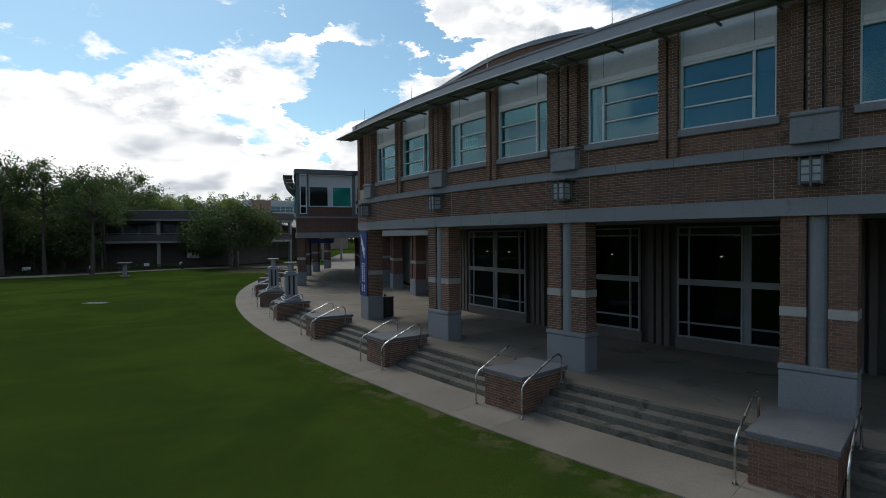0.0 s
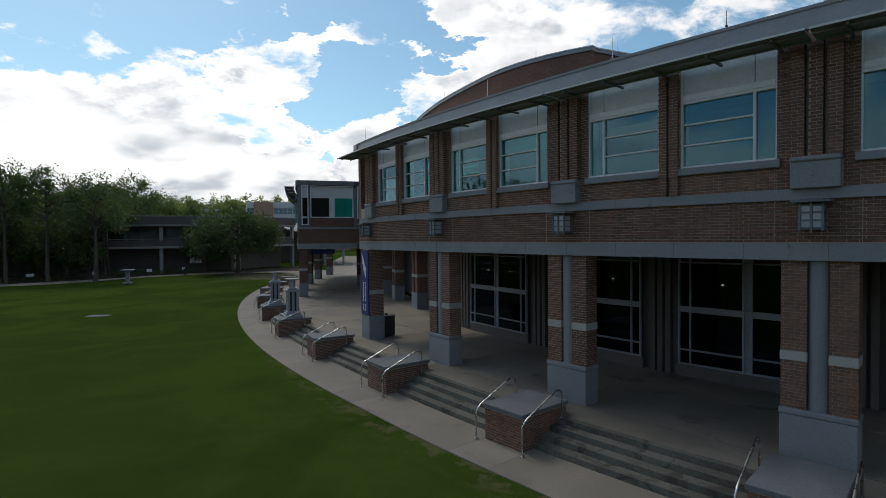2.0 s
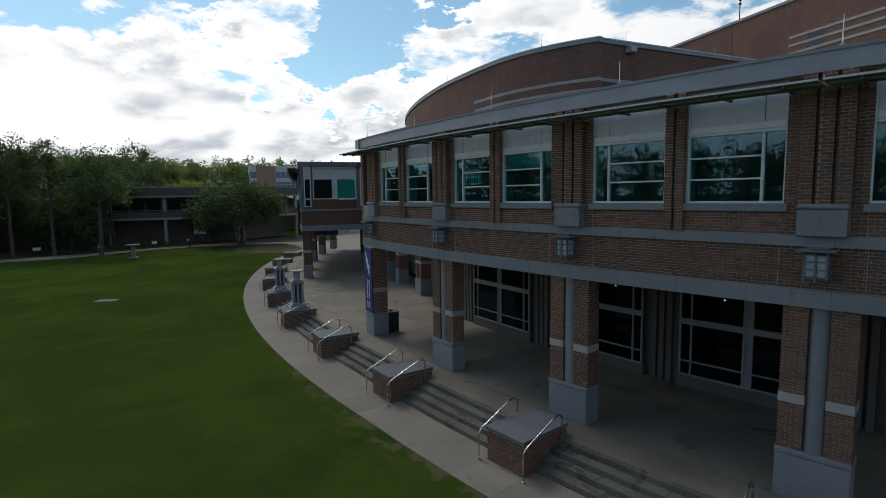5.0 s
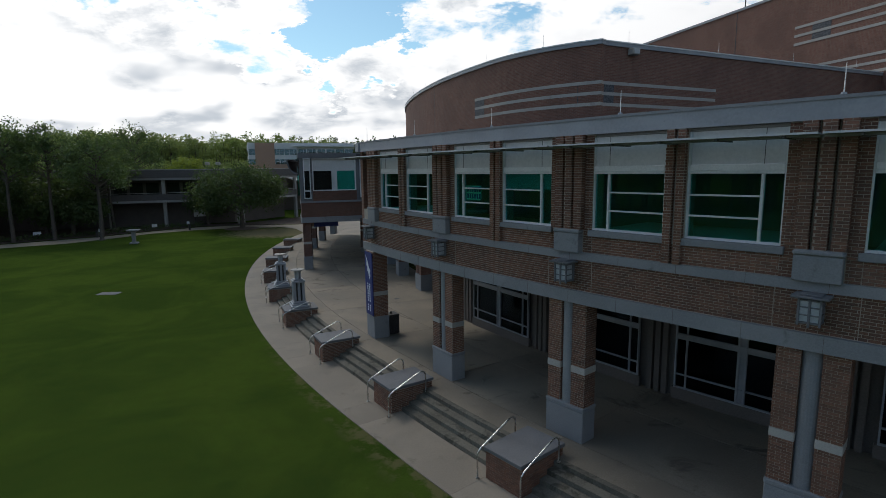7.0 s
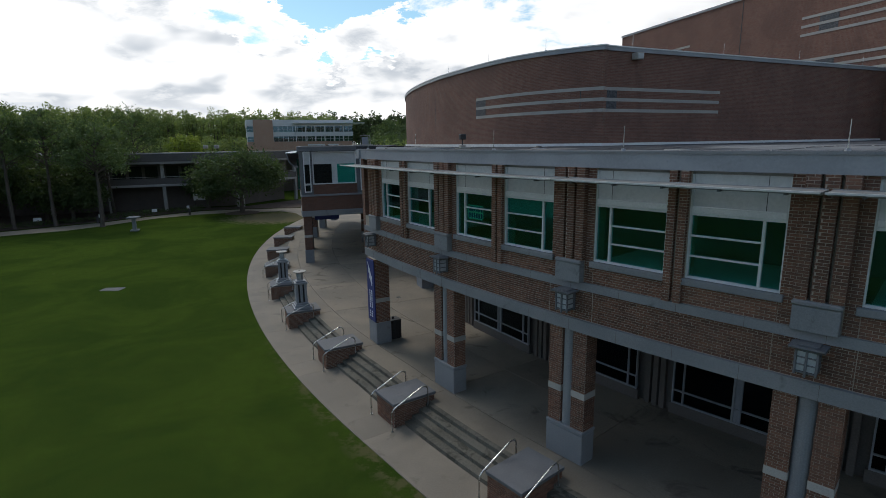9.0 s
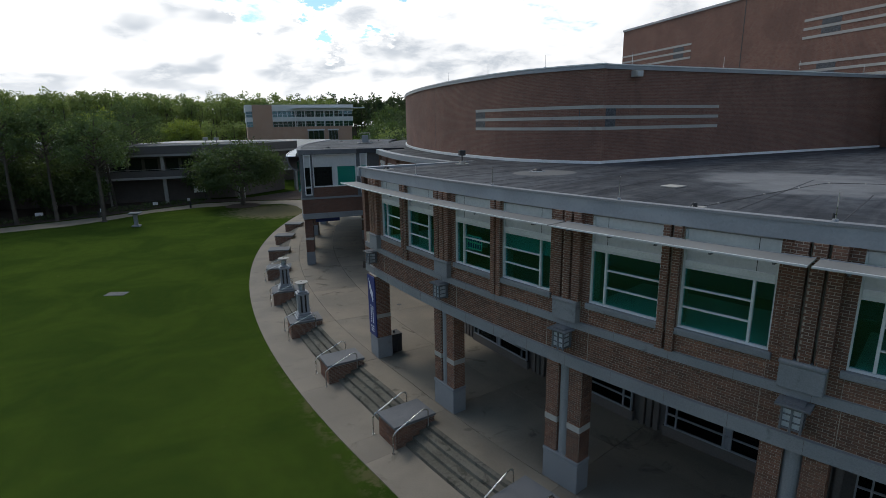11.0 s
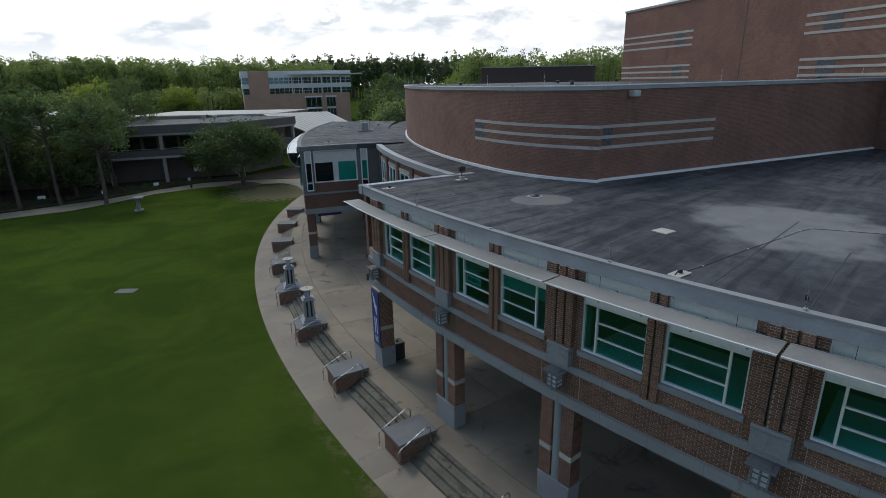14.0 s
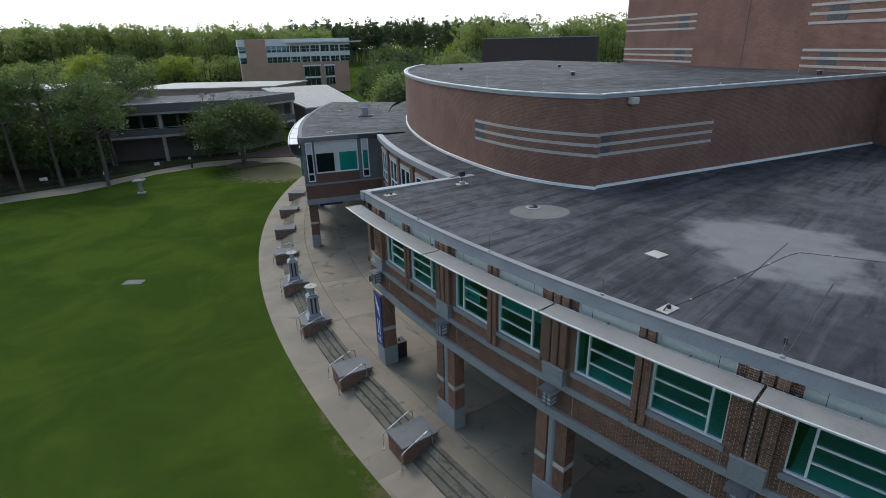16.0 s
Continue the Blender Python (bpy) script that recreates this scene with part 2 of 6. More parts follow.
BRICK = surface("brick", (0.116, 0.056, 0.040), (0.212, 0.110, 0.074), 0.86, 40, 2.0, 0.3, contrast=0.35, spread=0.4)
MORTAR = surface("mortar", (0.32, 0.278, 0.23), (0.42, 0.366, 0.305), 0.95, 60, 1.5, 0.3)
BRICK_FAR = brickwork("brick_far", (0.145, 0.066, 0.048), (0.212, 0.102, 0.073), (0.24, 0.185, 0.15), (0.095, 0.052, 0.043))
BRICK_WING = brickwork("brick_wing", (0.11, 0.05, 0.036), (0.16, 0.075, 0.052), (0.17, 0.14, 0.115), (0.075, 0.04, 0.033))
STONE = surface("cast_stone", (0.185, 0.19, 0.205), (0.245, 0.25, 0.262), 0.8, 30, 0.6, 0.12, dirt=(0.13, 0.135, 0.145), dirt_at=0.6)
PALE_STONE = surface("pale_stone", (0.33, 0.31, 0.29), (0.42, 0.40, 0.37), 0.85, 30, 0.8, 0.12, dirt=(0.22, 0.2, 0.19))
CONCRETE = surface("concrete_paving", (0.180, 0.155, 0.126), (0.250, 0.218, 0.178), 0.85, 22, 0.33, 0.18, contrast=0.65, dirt=(0.157, 0.136, 0.111), dirt_at=0.57, spread=0.05)
TERRACE = surface("terrace_concrete", (0.150, 0.128, 0.102), (0.238, 0.204, 0.160), 0.8, 22, 0.30, 0.15, contrast=0.7, dirt=(0.092, 0.077, 0.060), dirt_at=0.56, spread=0.04)
STEP = surface("step_concrete", (0.080, 0.074, 0.060), (0.152, 0.141, 0.118), 0.88, 16, 0.7, 0.25, contrast=0.6, dirt=(0.055, 0.053, 0.042), dirt_at=0.5)
CAP = surface("cap_stone", (0.104, 0.108, 0.120), (0.160, 0.164, 0.176), 0.75, 25, 1.2, 0.12, dirt=(0.080, 0.080, 0.088))
METAL_GREY = surface("grey_metal", (0.23, 0.245, 0.27), (0.30, 0.315, 0.34), 0.45, 15, 0.7, 0.03, contrast=0.7, dirt=(0.17, 0.18, 0.2), dirt_at=0.62)
SHADE_METAL = surface("sunshade_metal", (0.165, 0.165, 0.163), (0.22, 0.219, 0.215), 0.6, 12, 0.6, 0.03, contrast=0.75, dirt=(0.195, 0.192, 0.188), dirt_at=0.58)
WHITE_METAL = surface("white_metal", (0.62, 0.63, 0.64), (0.74, 0.75, 0.76), 0.4, 20, 1.5, 0.02)
PANEL = surface("white_panel", (0.50, 0.51, 0.52), (0.60, 0.605, 0.61), 0.5, 12, 0.9, 0.03)
FRAME = surface("window_frame", (0.56, 0.59, 0.60), (0.66, 0.69, 0.70), 0.4, 25, 2.0, 0.02)
STEEL = surface("stainless_steel", (0.5, 0.5, 0.5), (0.62, 0.62, 0.61), 0.3, 40, 3.0, 0.02, metal=1.0)
# dark metal parts; also sheets behind glass, where it paints in an unlit interior
DARK = surface("dark_metal_and_dim_room", (0.02, 0.021, 0.024), (0.035, 0.036, 0.04), 0.5, 20, 2.0, 0.04)
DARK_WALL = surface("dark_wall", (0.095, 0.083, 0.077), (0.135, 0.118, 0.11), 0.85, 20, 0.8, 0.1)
CEIL = surface("soffit", (0.25, 0.25, 0.25), (0.30, 0.30, 0.295), 0.9, 10, 0.5, 0.05)
INSIDE = surface("interior_plaster", (0.30, 0.33, 0.32), (0.38, 0.40, 0.39), 0.9, 8, 0.5, 0.02)
ROOM = surface("room_wall", (0.20, 0.18, 0.22), (0.27, 0.245, 0.29), 0.9, 8, 0.5, 0.02)
BLIND = surface("roller_blind", (0.19, 0.26, 0.26), (0.25, 0.32, 0.315), 0.8, 50, 0.8, 0.05)
LAWN = lawn_material()
ROOF = roof_material()
GLASS = glazing("tinted_glass", (0.40, 0.82, 0.78), 1.78)
GLASS_DARK = glazing("storefront_glass", (0.35, 0.40, 0.40), 1.35)
LAMP_GLASS = surface("frosted_glass", (0.36, 0.385, 0.405), (0.46, 0.485, 0.505), 0.25, 10, 2.0, 0.02)
BANNER = surface("banner_cloth", (0.020, 0.032, 0.14), (0.028, 0.042, 0.18), 0.7, 60, 1.5, 0.05)
BANNER_MARK = surface("banner_print", (0.55, 0.58, 0.64), (0.65, 0.68, 0.72), 0.7, 60, 1.5, 0.02)
MULCH = surface("mulch", (0.035, 0.022, 0.016), (0.06, 0.04, 0.03), 0.95, 14, 1.0, 0.6)
BARK = surface("bark", (0.055, 0.045, 0.038), (0.105, 0.088, 0.074), 0.95, 10, 1.2, 0.6)
OAK_LEAF = leafy("oak_leaves", (0.029, 0.050, 0.020), (0.070, 0.106, 0.036), (0.10, 0.15, 0.035))
PINE_LEAF = leafy("pine_needles", (0.044, 0.078, 0.034), (0.100, 0.155, 0.055), (0.13, 0.19, 0.04))
WOOD_LEAF = leafy("wood_leaves", (0.085, 0.135, 0.045), (0.19, 0.25, 0.08), (0.34, 0.42, 0.11))
WOOD_DARK = leafy("wood_leaves_dark", (0.040, 0.070, 0.028), (0.075, 0.110, 0.045), (0.1, 0.14, 0.04))
PALE_GREEN = leafy("young_leaves", (0.13, 0.19, 0.02), (0.24, 0.30, 0.04), (0.36, 0.42, 0.06))


# ---- shapes ----
CX, CY = 50.0, 62.0          # middle of the rings on which the hall is laid out


def bend(phi, amount=0.0036):
    """The rings open towards the far end."""
    return amount / 0.0036 * (0.075 * max(0.0, 217.0 - phi) + 0.0015 * max(0.0, 208.5 - phi) ** 2)


def lawn_rim(phi):
    """Radius of the lawn's rim."""
    u = max(0.0, 221.0 - phi)
    return 70.4 + 0.045 * u + 0.0014 * u * u


def at(R, phi, z=0.0):
    a = radians(phi)
    return (CX + R * math.cos(a), CY + R * math.sin(a), z)


def local(R, phi, z=0.0):
    """Pose on a ring: x along the ring to smaller angles, y outwards, z up."""
    a = radians(phi)
    m = Matrix(((math.sin(a), math.cos(a), 0, 0), (-math.cos(a), math.sin(a), 0, 0), (0, 0, 1, 0), (0, 0, 0, 1)))
    m.translation = at(R, phi, z)
    return m


class Shape:
    """Gathers vertices, faces and UVs (metres) of one mesh."""
    def __init__(self):
        self.v, self.f, self.uv, self.smooth = [], [], [], False

    def face(self, pts, uvs=None):
        i = len(self.v)
        self.v += [tuple(p) for p in pts]
        self.f.append(tuple(range(i, i + len(pts))))
        if uvs is None:
            a, b, c = (Vector(pts[j]) for j in (0, 1, 2))
            n = (b - a).cross(c - a)
            if abs(n.z) > max(abs(n.x), abs(n.y)):
                uvs = [(p[0], p[1]) for p in pts]
            elif abs(n.x) > abs(n.y):
                uvs = [(p[1], p[2]) for p in pts]
            else:
                uvs = [(p[0], p[2]) for p in pts]
        self.uv += list(uvs)

    def box(self, x0, x1, y0, y1, z0, z1, c=0.0, m=None):
        """A box, its edges cut by c."""
        T = (lambda p: tuple(m @ Vector(p))) if m else (lambda p: p)
        if c <= 0:
            p = [(x, y, z) for x in (x0, x1) for y in (y0, y1) for z in (z0, z1)]
            for q in ((0, 1, 3, 2), (4, 6, 7, 5), (0, 4, 5, 1), (2, 3, 7, 6), (0, 2, 6, 4), (1, 5, 7, 3)):
                self.face([T(p[i]) for i in q])
            return self
        lo, hi = (x0, y0, z0), (x1, y1, z1)

        def corner(s, ax):
            return tuple((hi[i] if s[i] else lo[i]) if i == ax else ((hi[i] - c) if s[i] else (lo[i] + c)) for i in range(3))
        mid = Vector(((x0 + x1) / 2, (y0 + y1) / 2, (z0 + z1) / 2))

        def out(pts):
            a, b, d = (Vector(pts[j]) for j in (0, 1, 2))
            if (b - a).cross(d - a).dot(sum((Vector(q) for q in pts), Vector()) / len(pts) - mid) < 0:
                pts = pts[::-1]
            self.face([T(q) for q in pts])
        for ax in range(3):
            u, w = [i for i in range(3) if i != ax]
            for s in (0, 1):
                ring = []
                for a, b in ((0, 0), (1, 0), (1, 1), (0, 1)):
                    sg = [0, 0, 0]
                    sg[ax], sg[u], sg[w] = s, a, b
                    ring.append(corner(sg, ax))
                out(ring)
            for a in (0, 1):
                for b in (0, 1):
                    s0, s1 = [0, 0, 0], [0, 0, 0]
                    s0[u], s0[w], s1[u], s1[w] = a, b, a, b
                    s1[ax] = 1
                    out([corner(s0, u), corner(s1, u), corner(s1, w), corner(s0, w)])
        for a in (0, 1):
            for b in (0, 1):
                for d in (0, 1):
                    out([corner((a, b, d), 0), corner((a, b, d), 1), corner((a, b, d), 2)])
        return self

    def arc(self, R0, R1, p0, p1, z0, z1, step=0.75, warp=0.0, top=True, z1_in=None):
        """A curved block between two radii, two angles and two heights."""
        n = max(1, int(math.ceil(abs(p1 - p0) / step)))
        zi = z1 if z1_in is None else z1_in
        for i in range(n):
            a, b = p0 + (p1 - p0) * i / n, p0 + (p1 - p0) * (i + 1) / n
            wa, wb = bend(a, warp), bend(b, warp)
            ua, ub = radians(a) * R1, radians(b) * R1
            o = [at(R1 + wa, a, z0), at(R1 + wb, b, z0), at(R1 + wb, b, z1), at(R1 + wa, a, z1)]
            k = [at(R0 + wa, a, z0), at(R0 + wb, b, z0), at(R0 + wb, b, zi), at(R0 + wa, a, zi)]
            self.face(o, [(ua, z0), (ub, z0), (ub, z1), (ua, z1)])
            self.face([k[1], k[0], k[3], k[2]], [(ub, z0), (ua, z0), (ua, zi), (ub, zi)])
            if top:
                self.face([o[3], o[2], k[2], k[3]])
            self.face([o[1], o[0], k[0], k[1]])
            if i == 0:
                self.face([o[0], o[3], k[3], k[0]], [(0, z0), (0, z1), (R1 - R0, zi), (R1 - R0, z0)])
            if i == n - 1:
                self.face([o[1], k[1], k[2], o[2]], [(0, z0), (R1 - R0, z0), (R1 - R0, zi), (0, z1)])
        return self

    def tube(self, pts, r, sides=8, r_end=None, caps=True):
        """A round bar along points."""
        pts = [Vector(p) for p in pts]
        rings = []
        for i, p in enumerate(pts):
            d = (pts[min(i + 1, len(pts) - 1)] - pts[max(i - 1, 0)]).normalized()
            a = d.cross(Vector((0.31, 0.17, 0.93)) if abs(d.z) < 0.9 else Vector((1, 0.1, 0))).normalized()
            b = d.cross(a)
            rr = r if r_end is None else r + (r_end - r) * i / (len(pts) - 1)
            rings.append([p + rr * (math.cos(t) * a + math.sin(t) * b) for t in [2 * math.pi * j / sides for j in range(sides)]])
        for q, w in zip(rings, rings[1:]):
            for j in range(sides):
                self.face([q[j], q[(j + 1) % sides], w[(j + 1) % sides], w[j]])
        if caps:
            self.face(rings[0][::-1])
            self.face(rings[-1])
        return self

    def lathe(self, profile, x=0.0, y=0.0, sides=20):
        """A turned body from (radius, height) pairs."""
        ring = lambda r, z: [(x + r * math.cos(2 * math.pi * j / sides), y + r * math.sin(2 * math.pi * j / sides), z) for j in range(sides)]
        rings = [ring(*q) for q in profile]
        for q, w in zip(rings, rings[1:]):
            for j in range(sides):
                self.face([q[j], q[(j + 1) % sides], w[(j + 1) % sides], w[j]])
        self.face(rings[0][::-1])
        self.face(rings[-1])
        return self

    def prism(self, pts, z0, z1):
        """A flat outline raised from z0 to z1."""
        n = len(pts)
        run = 0.0
        for i in range(n):
            a, b = pts[i], pts[(i + 1) % n]
            L = math.hypot(b[0] - a[0], b[1] - a[1])
            self.face([(*a, z0), (*b, z0), (*b, z1), (*a, z1)], [(run, z0), (run + L, z0), (run + L, z1), (run, z1)])
            run += L
        self.face([(*p, z1) for p in pts])
        self.face([(*p, z0) for p in pts[::-1]])
        return self

    def mesh(self, name, material, weld=True):
        me = bpy.data.meshes.new(name)
        me.from_pydata(self.v, [], self.f)
        lay = me.uv_layers.new(name="UVMap")
        lay.data.foreach_set("uv", np.array(self.uv, dtype=np.float32).ravel())
        me.materials.append(material)
        if weld:
            b = bmesh.new()
            b.from_mesh(me)
            bmesh.ops.remove_doubles(b, verts=b.verts, dist=0.0005)
            bmesh.ops.recalc_face_normals(b, faces=b.faces)
            b.to_mesh(me)
            b.free()
        if self.smooth:
            me.polygons.foreach_set("use_smooth", [True] * len(me.polygons))
        return me


def part(name, shape, material, parent=None, label="", m=None, weld=True, kind=""):
    """Links a shape as one mesh object under a thing or a part."""
    ob = new(name, shape.mesh(name, material, weld))
    if parent:
        ob.parent = parent
    if m is not None:
        ob.matrix_basis = m
    return tagged(ob, label, kind=kind)


def thing(name, label, category, group="", kind="", m=None):
    ob = new(name)
    ob.empty_display_size = 0.2
    if m is not None:
        ob.matrix_basis = m
    return tagged(ob, label, category, group, kind)


BL, BH, BJ = 0.203, 0.0677, 0.010      # brick length and course with joint, joint


def brick_rows(u0, u1, z0, z1):
    """Places of running-bond bricks on a stretch: u, width, z, height."""
    rows = []
    for r in range(int(round((z1 - z0) / BH))):
        za, zb = z0 + r * BH + BJ / 2, min(z0 + (r + 1) * BH - BJ / 2, z1)
        u = u0 - (BL / 2 if r % 2 else 0.0)
        while u < u1 - 0.01:
            a, b = max(u + BJ / 2, u0), min(u + BL - BJ / 2, u1)
            if b - a > 0.03:
                rows.append((a, b, za, zb))
            u += BL
    return rows


def add_brick(s, a, b, za, zb, place):
    """One brick proud of its wall; place(u, depth, z) gives points."""
    c = 0.004
    dep = 0.009 + 0.006 * random.random()
    f = [place(a + c, dep, za + c), place(b - c, dep, za + c), place(b - c, dep, zb - c), place(a + c, dep, zb - c)]
    k = [place(a, -0.004, za), place(b, -0.004, za), place(b, -0.004, zb), place(a, -0.004, zb)]
    i = len(s.v)
    s.v += f + k
    for q in ((0, 1, 2, 3), (4, 5, 1, 0), (5, 6, 2, 1), (6, 7, 3, 2), (7, 4, 0, 3)):
        s.f.append(tuple(i + j for j in q))
        s.uv += [(0, 0)] * 4


def flat_place(x0, y, flip=1):
    return lambda u, d, z: (x0 + flip * u, y + d, z)


def side_place(x, y0, out=1):
    return lambda u, d, z: (x + out * d, y0 + u, z)


def ring_place(R):
    return lambda u, d, z: at(R + d, math.degrees(u / R), z)


def unit_brick():
    """A brick of unit size with worn edges, shared by single bricks."""
    s = Shape()
    c, d = 0.02, 0.06
    f = [(c, 1, d), (1 - c, 1, d), (1 - c, 1, 1 - d), (c, 1, 1 - d)]
    k = [(0, 0, 0), (1, 0, 0), (1, 0, 1), (0, 0, 1)]
    s.v = f + k
    for q in ((0, 1, 2, 3), (4, 5, 1, 0), (5, 6, 2, 1), (6, 7, 3, 2), (7, 4, 0, 3)):
        s.f.append(q)
        s.uv += [(0, 0)] * 4
    return s.mesh("brick", BRICK, weld=False)


BRICK_MESH = unit_brick()


def single_bricks(rows, x0, y, parent):
    """Bricks on a flat face, each an object of its own."""
    for a, b, za, zb in rows:
        ob = new("brick", BRICK_MESH)
        ob.parent = parent
        ob.location = (x0 + a, y - 0.004, za)
        ob.scale = (b - a, 0.014 + 0.006 * random.random(), zb - za)


# ---- ground and paving ----
BAY = 5.10
COL = [229.85 - BAY * k for k in range(-2, 4)]        # column axes of the hall, near to far
PED = [229.93 - 5.24 * k for k in range(-2, 10)]       # plinth blocks along the steps
TERR = 0.6
END = 213.3                                           # end wall of the hall
NEAR = 241.5                                          # where the hall runs on out of sight

s = Shape()
edge = [-2400, -600, -200, -120, -80, -60, -45, -30, -20, -10, 0, 10, 20, 40, 80, 200, 600, 2400]
for i in range(len(edge) - 1):
    for j in range(len(edge) - 1):
        x0, x1, y0, y1 = edge[i], edge[i + 1], edge[j] + 60, edge[j + 1] + 60
        s.face([(x0, y0, -0.03), (x1, y0, -0.03), (x1, y1, -0.03), (x0, y1, -0.03)])
ground = part("ground", s, LAWN, kind="structure", label="wide mown green lawn with dry patches")
tagged(ground, category="lawn")

sidewalk = thing("pavement", "pale concrete pavement curving between lawn and steps", "pavement", kind="structure")
cuts = []
for p in PED:
    cuts += [p + 0.58, p - 0.58]
cuts = [NEAR] + cuts + [172.0]
cuts.sort(reverse=True)
for a, b in zip(cuts, cuts[1:]):
    for p0, p1 in ((a, b),):
        s = Shape()
        m = 6
        for q in range(m):
            u, w = p0 - 0.006 + (p1 + 0.006 - p0) * q / m, p0 - 0.006 + (p1 + 0.006 - p0) * (q + 1) / m
            o0, o1 = at(lawn_rim(u), u), at(lawn_rim(w), w)
            i0, i1 = at(67.3 + bend(u), u), at(67.3 + bend(w), w)
            s.face([(*o0[:2], 0.0), (*o1[:2], 0.0), (*i1[:2], 0.0), (*i0[:2], 0.0)])
            s.face([(*o0[:2], -0.12), (*o1[:2], -0.12), (*o1[:2], 0.0), (*o0[:2], 0.0)])
            if q == 0:
                s.face([(*o0[:2], 0), (*i0[:2], 0), (*i0[:2], -0.12), (*o0[:2], -0.12)])
            if q == m - 1:
                s.face([(*o1[:2], 0), (*i1[:2], 0), (*i1[:2], -0.12), (*o1[:2], -0.12)])
        part("slab", s, CONCRETE, sidewalk)

terrace = thing("terrace", "stained concrete terrace floor in front of the hall", "terrace", kind="structure")
ring_cuts = [NEAR] + COL[:] + [COL[-1] - 5.25 * i for i in range(1, 8)]
for a, b in zip(ring_cuts, ring_cuts[1:]):
    for R0, R1 in ((66.54, 67.58), (63.4, 66.52), (57.6, 63.38)):
        part("slab", Shape().arc(R0, R1, a - 0.008, b + 0.008, -0.05, TERR, 0.9, 0.0036), TERRACE, terrace)
part("slab", Shape().arc(66.0, 70.0, ring_cuts[-1] - 0.01, 168, -0.05, 0.02, 1.5, 0.0036), CONCRETE, terrace)

flights = []
pe = [NEAR] + PED
for i in range(len(pe) - 1):
    a, b = (pe[i] - 0.56 if i else NEAR), pe[i + 1] + 0.56
    fl = thing("stair_flight", "weathered concrete steps with worn dark edges", "steps", "flights of steps to the terrace", kind="structure")
    for j in range(4):
        z1 = 0.15 * (j + 1)
        R1 = 68.70 - 0.31 * j
        r0 = R1 - 0.31 if j < 3 else 67.56
        st = Shape().arc(r0 - 0.02, R1, a, b, z1 - 0.15 if j else -0.05, z1 - 0.002 * (j == 3), 0.8, 0.0036)
        part("step", st, STEP, fl)
    flights.append(fl)

# ---- the hall ----
hall = thing("campus_hall", "curved two-storey brick hall with cast-stone bands, colonnade and ribbon windows", "building")
ZB0, ZB1, ZU0, ZU1, ZS0, ZS1, ZG1, ZH1, ZP1, ZF0, ZF1 = 4.80, 5.16, 6.05, 6.28, 6.75, 6.92, 8.46, 8.62, 9.40, 9.48, 9.90
RW = 66.47

part("stone_band", Shape().arc(65.5, RW + 0.11, NEAR, END, ZB0, ZB1), STONE, hall, "grey cast-stone band over the colonnade")
part("spandrel_wall", Shape().arc(65.5, RW, NEAR, END, ZB1, ZU0), MORTAR, hall, "brick wall between the storeys")
part("stone_band", Shape().arc(65.5, RW + 0.08, NEAR, END, ZU0, ZU1), STONE, hall, "grey cast-stone string course")
sill_wall = part("sill_wall", Shape().arc(65.95, RW, NEAR, END, ZU1, ZS0), MORTAR, hall, "brick wall under the windows")
part("soffit", Shape().arc(59.9, 65.5, NEAR, END, 4.82, 5.0, 1.5), CEIL, hall, "shaded plaster soffit of the colonnade")
part("upper_floor", Shape().arc(58.0, 65.95, NEAR, END, 6.2, 6.4, 1.5), INSIDE, hall)
part("inner_wall", Shape().arc(60.8, 61.0, NEAR, END, 6.4, 9.4, 1.5), ROOM, hall)
part("upper_soffit", Shape().arc(61.0, 66.4, NEAR, END + 0.02, 9.405, 9.475, 1.5), CEIL, hall)
fascia = part("parapet", Shape().arc(66.38, 66.6, NEAR, END - 0.25, ZF0, ZF1), METAL_GREY, hall, "grey metal parapet fascia")
part("coping", Shape().arc(66.40, 66.63, NEAR, END - 0.28, ZF1 - 0.04, ZF1 + 0.03), STONE, hall, "grey metal coping along the roof edge")
roof = part("roof", Shape().arc(57.5, 66.385, NEAR + 2, END - 0.25, 9.5, 9.78, 1.0, z1_in=9.93), ROOF, hall, "dark stained membrane roof with seams and dust")
part("roof_deck", Shape().arc(14.0, 57.5, NEAR + 2, 171.0, 9.5, 9.93, 1.5), ROOF, hall, "dark stained membrane roof round the drum")
part("roof", Shape().arc(57.5, 61.0, END - 0.25, 171.0, 9.5, 9.8, 1.5, 0.0, z1_in=9.93), ROOF, hall, "dark membrane roof beside the drum")
# end wall of the hall
mE = local(RW, END)
endwall = Shape()
endwall.box(-0.02, 0.3, -6.2, 0.0, ZB0, ZF0)
part("end_wall", endwall, BRICK_FAR, hall, m=mE)
part("end_parapet", Shape().box(-0.02, 0.42, -6.4, 0.2, ZF0, ZF1), METAL_GREY, hall, m=mE)

# bricks of the curved walls, laid along the ring
def ring_bricks(name, z0, z1, p_far, p_near, R, parent):
    s = Shape()
    for a, b, za, zb in brick_rows(radians(p_far) * R, radians(p_near) * R, z0, z1):
        add_brick(s, a, b, za, zb, ring_place(R))
    return part(name, s, BRICK, parent, weld=False, kind="stuff")


ring_bricks("brickwork", ZB1 + 0.01, ZU0, END, 234.5, RW, hall)

for p in COL[1:]:
    for d in (-0.64, 0.64):
        if p + d > END:
            part("caulk_joint", Shape().box(-0.007, 0.007, -0.02, 0.019, ZB1 + 0.01, ZU0), MORTAR, hall, "pale caulked joint in the brick", local(RW, p + d))
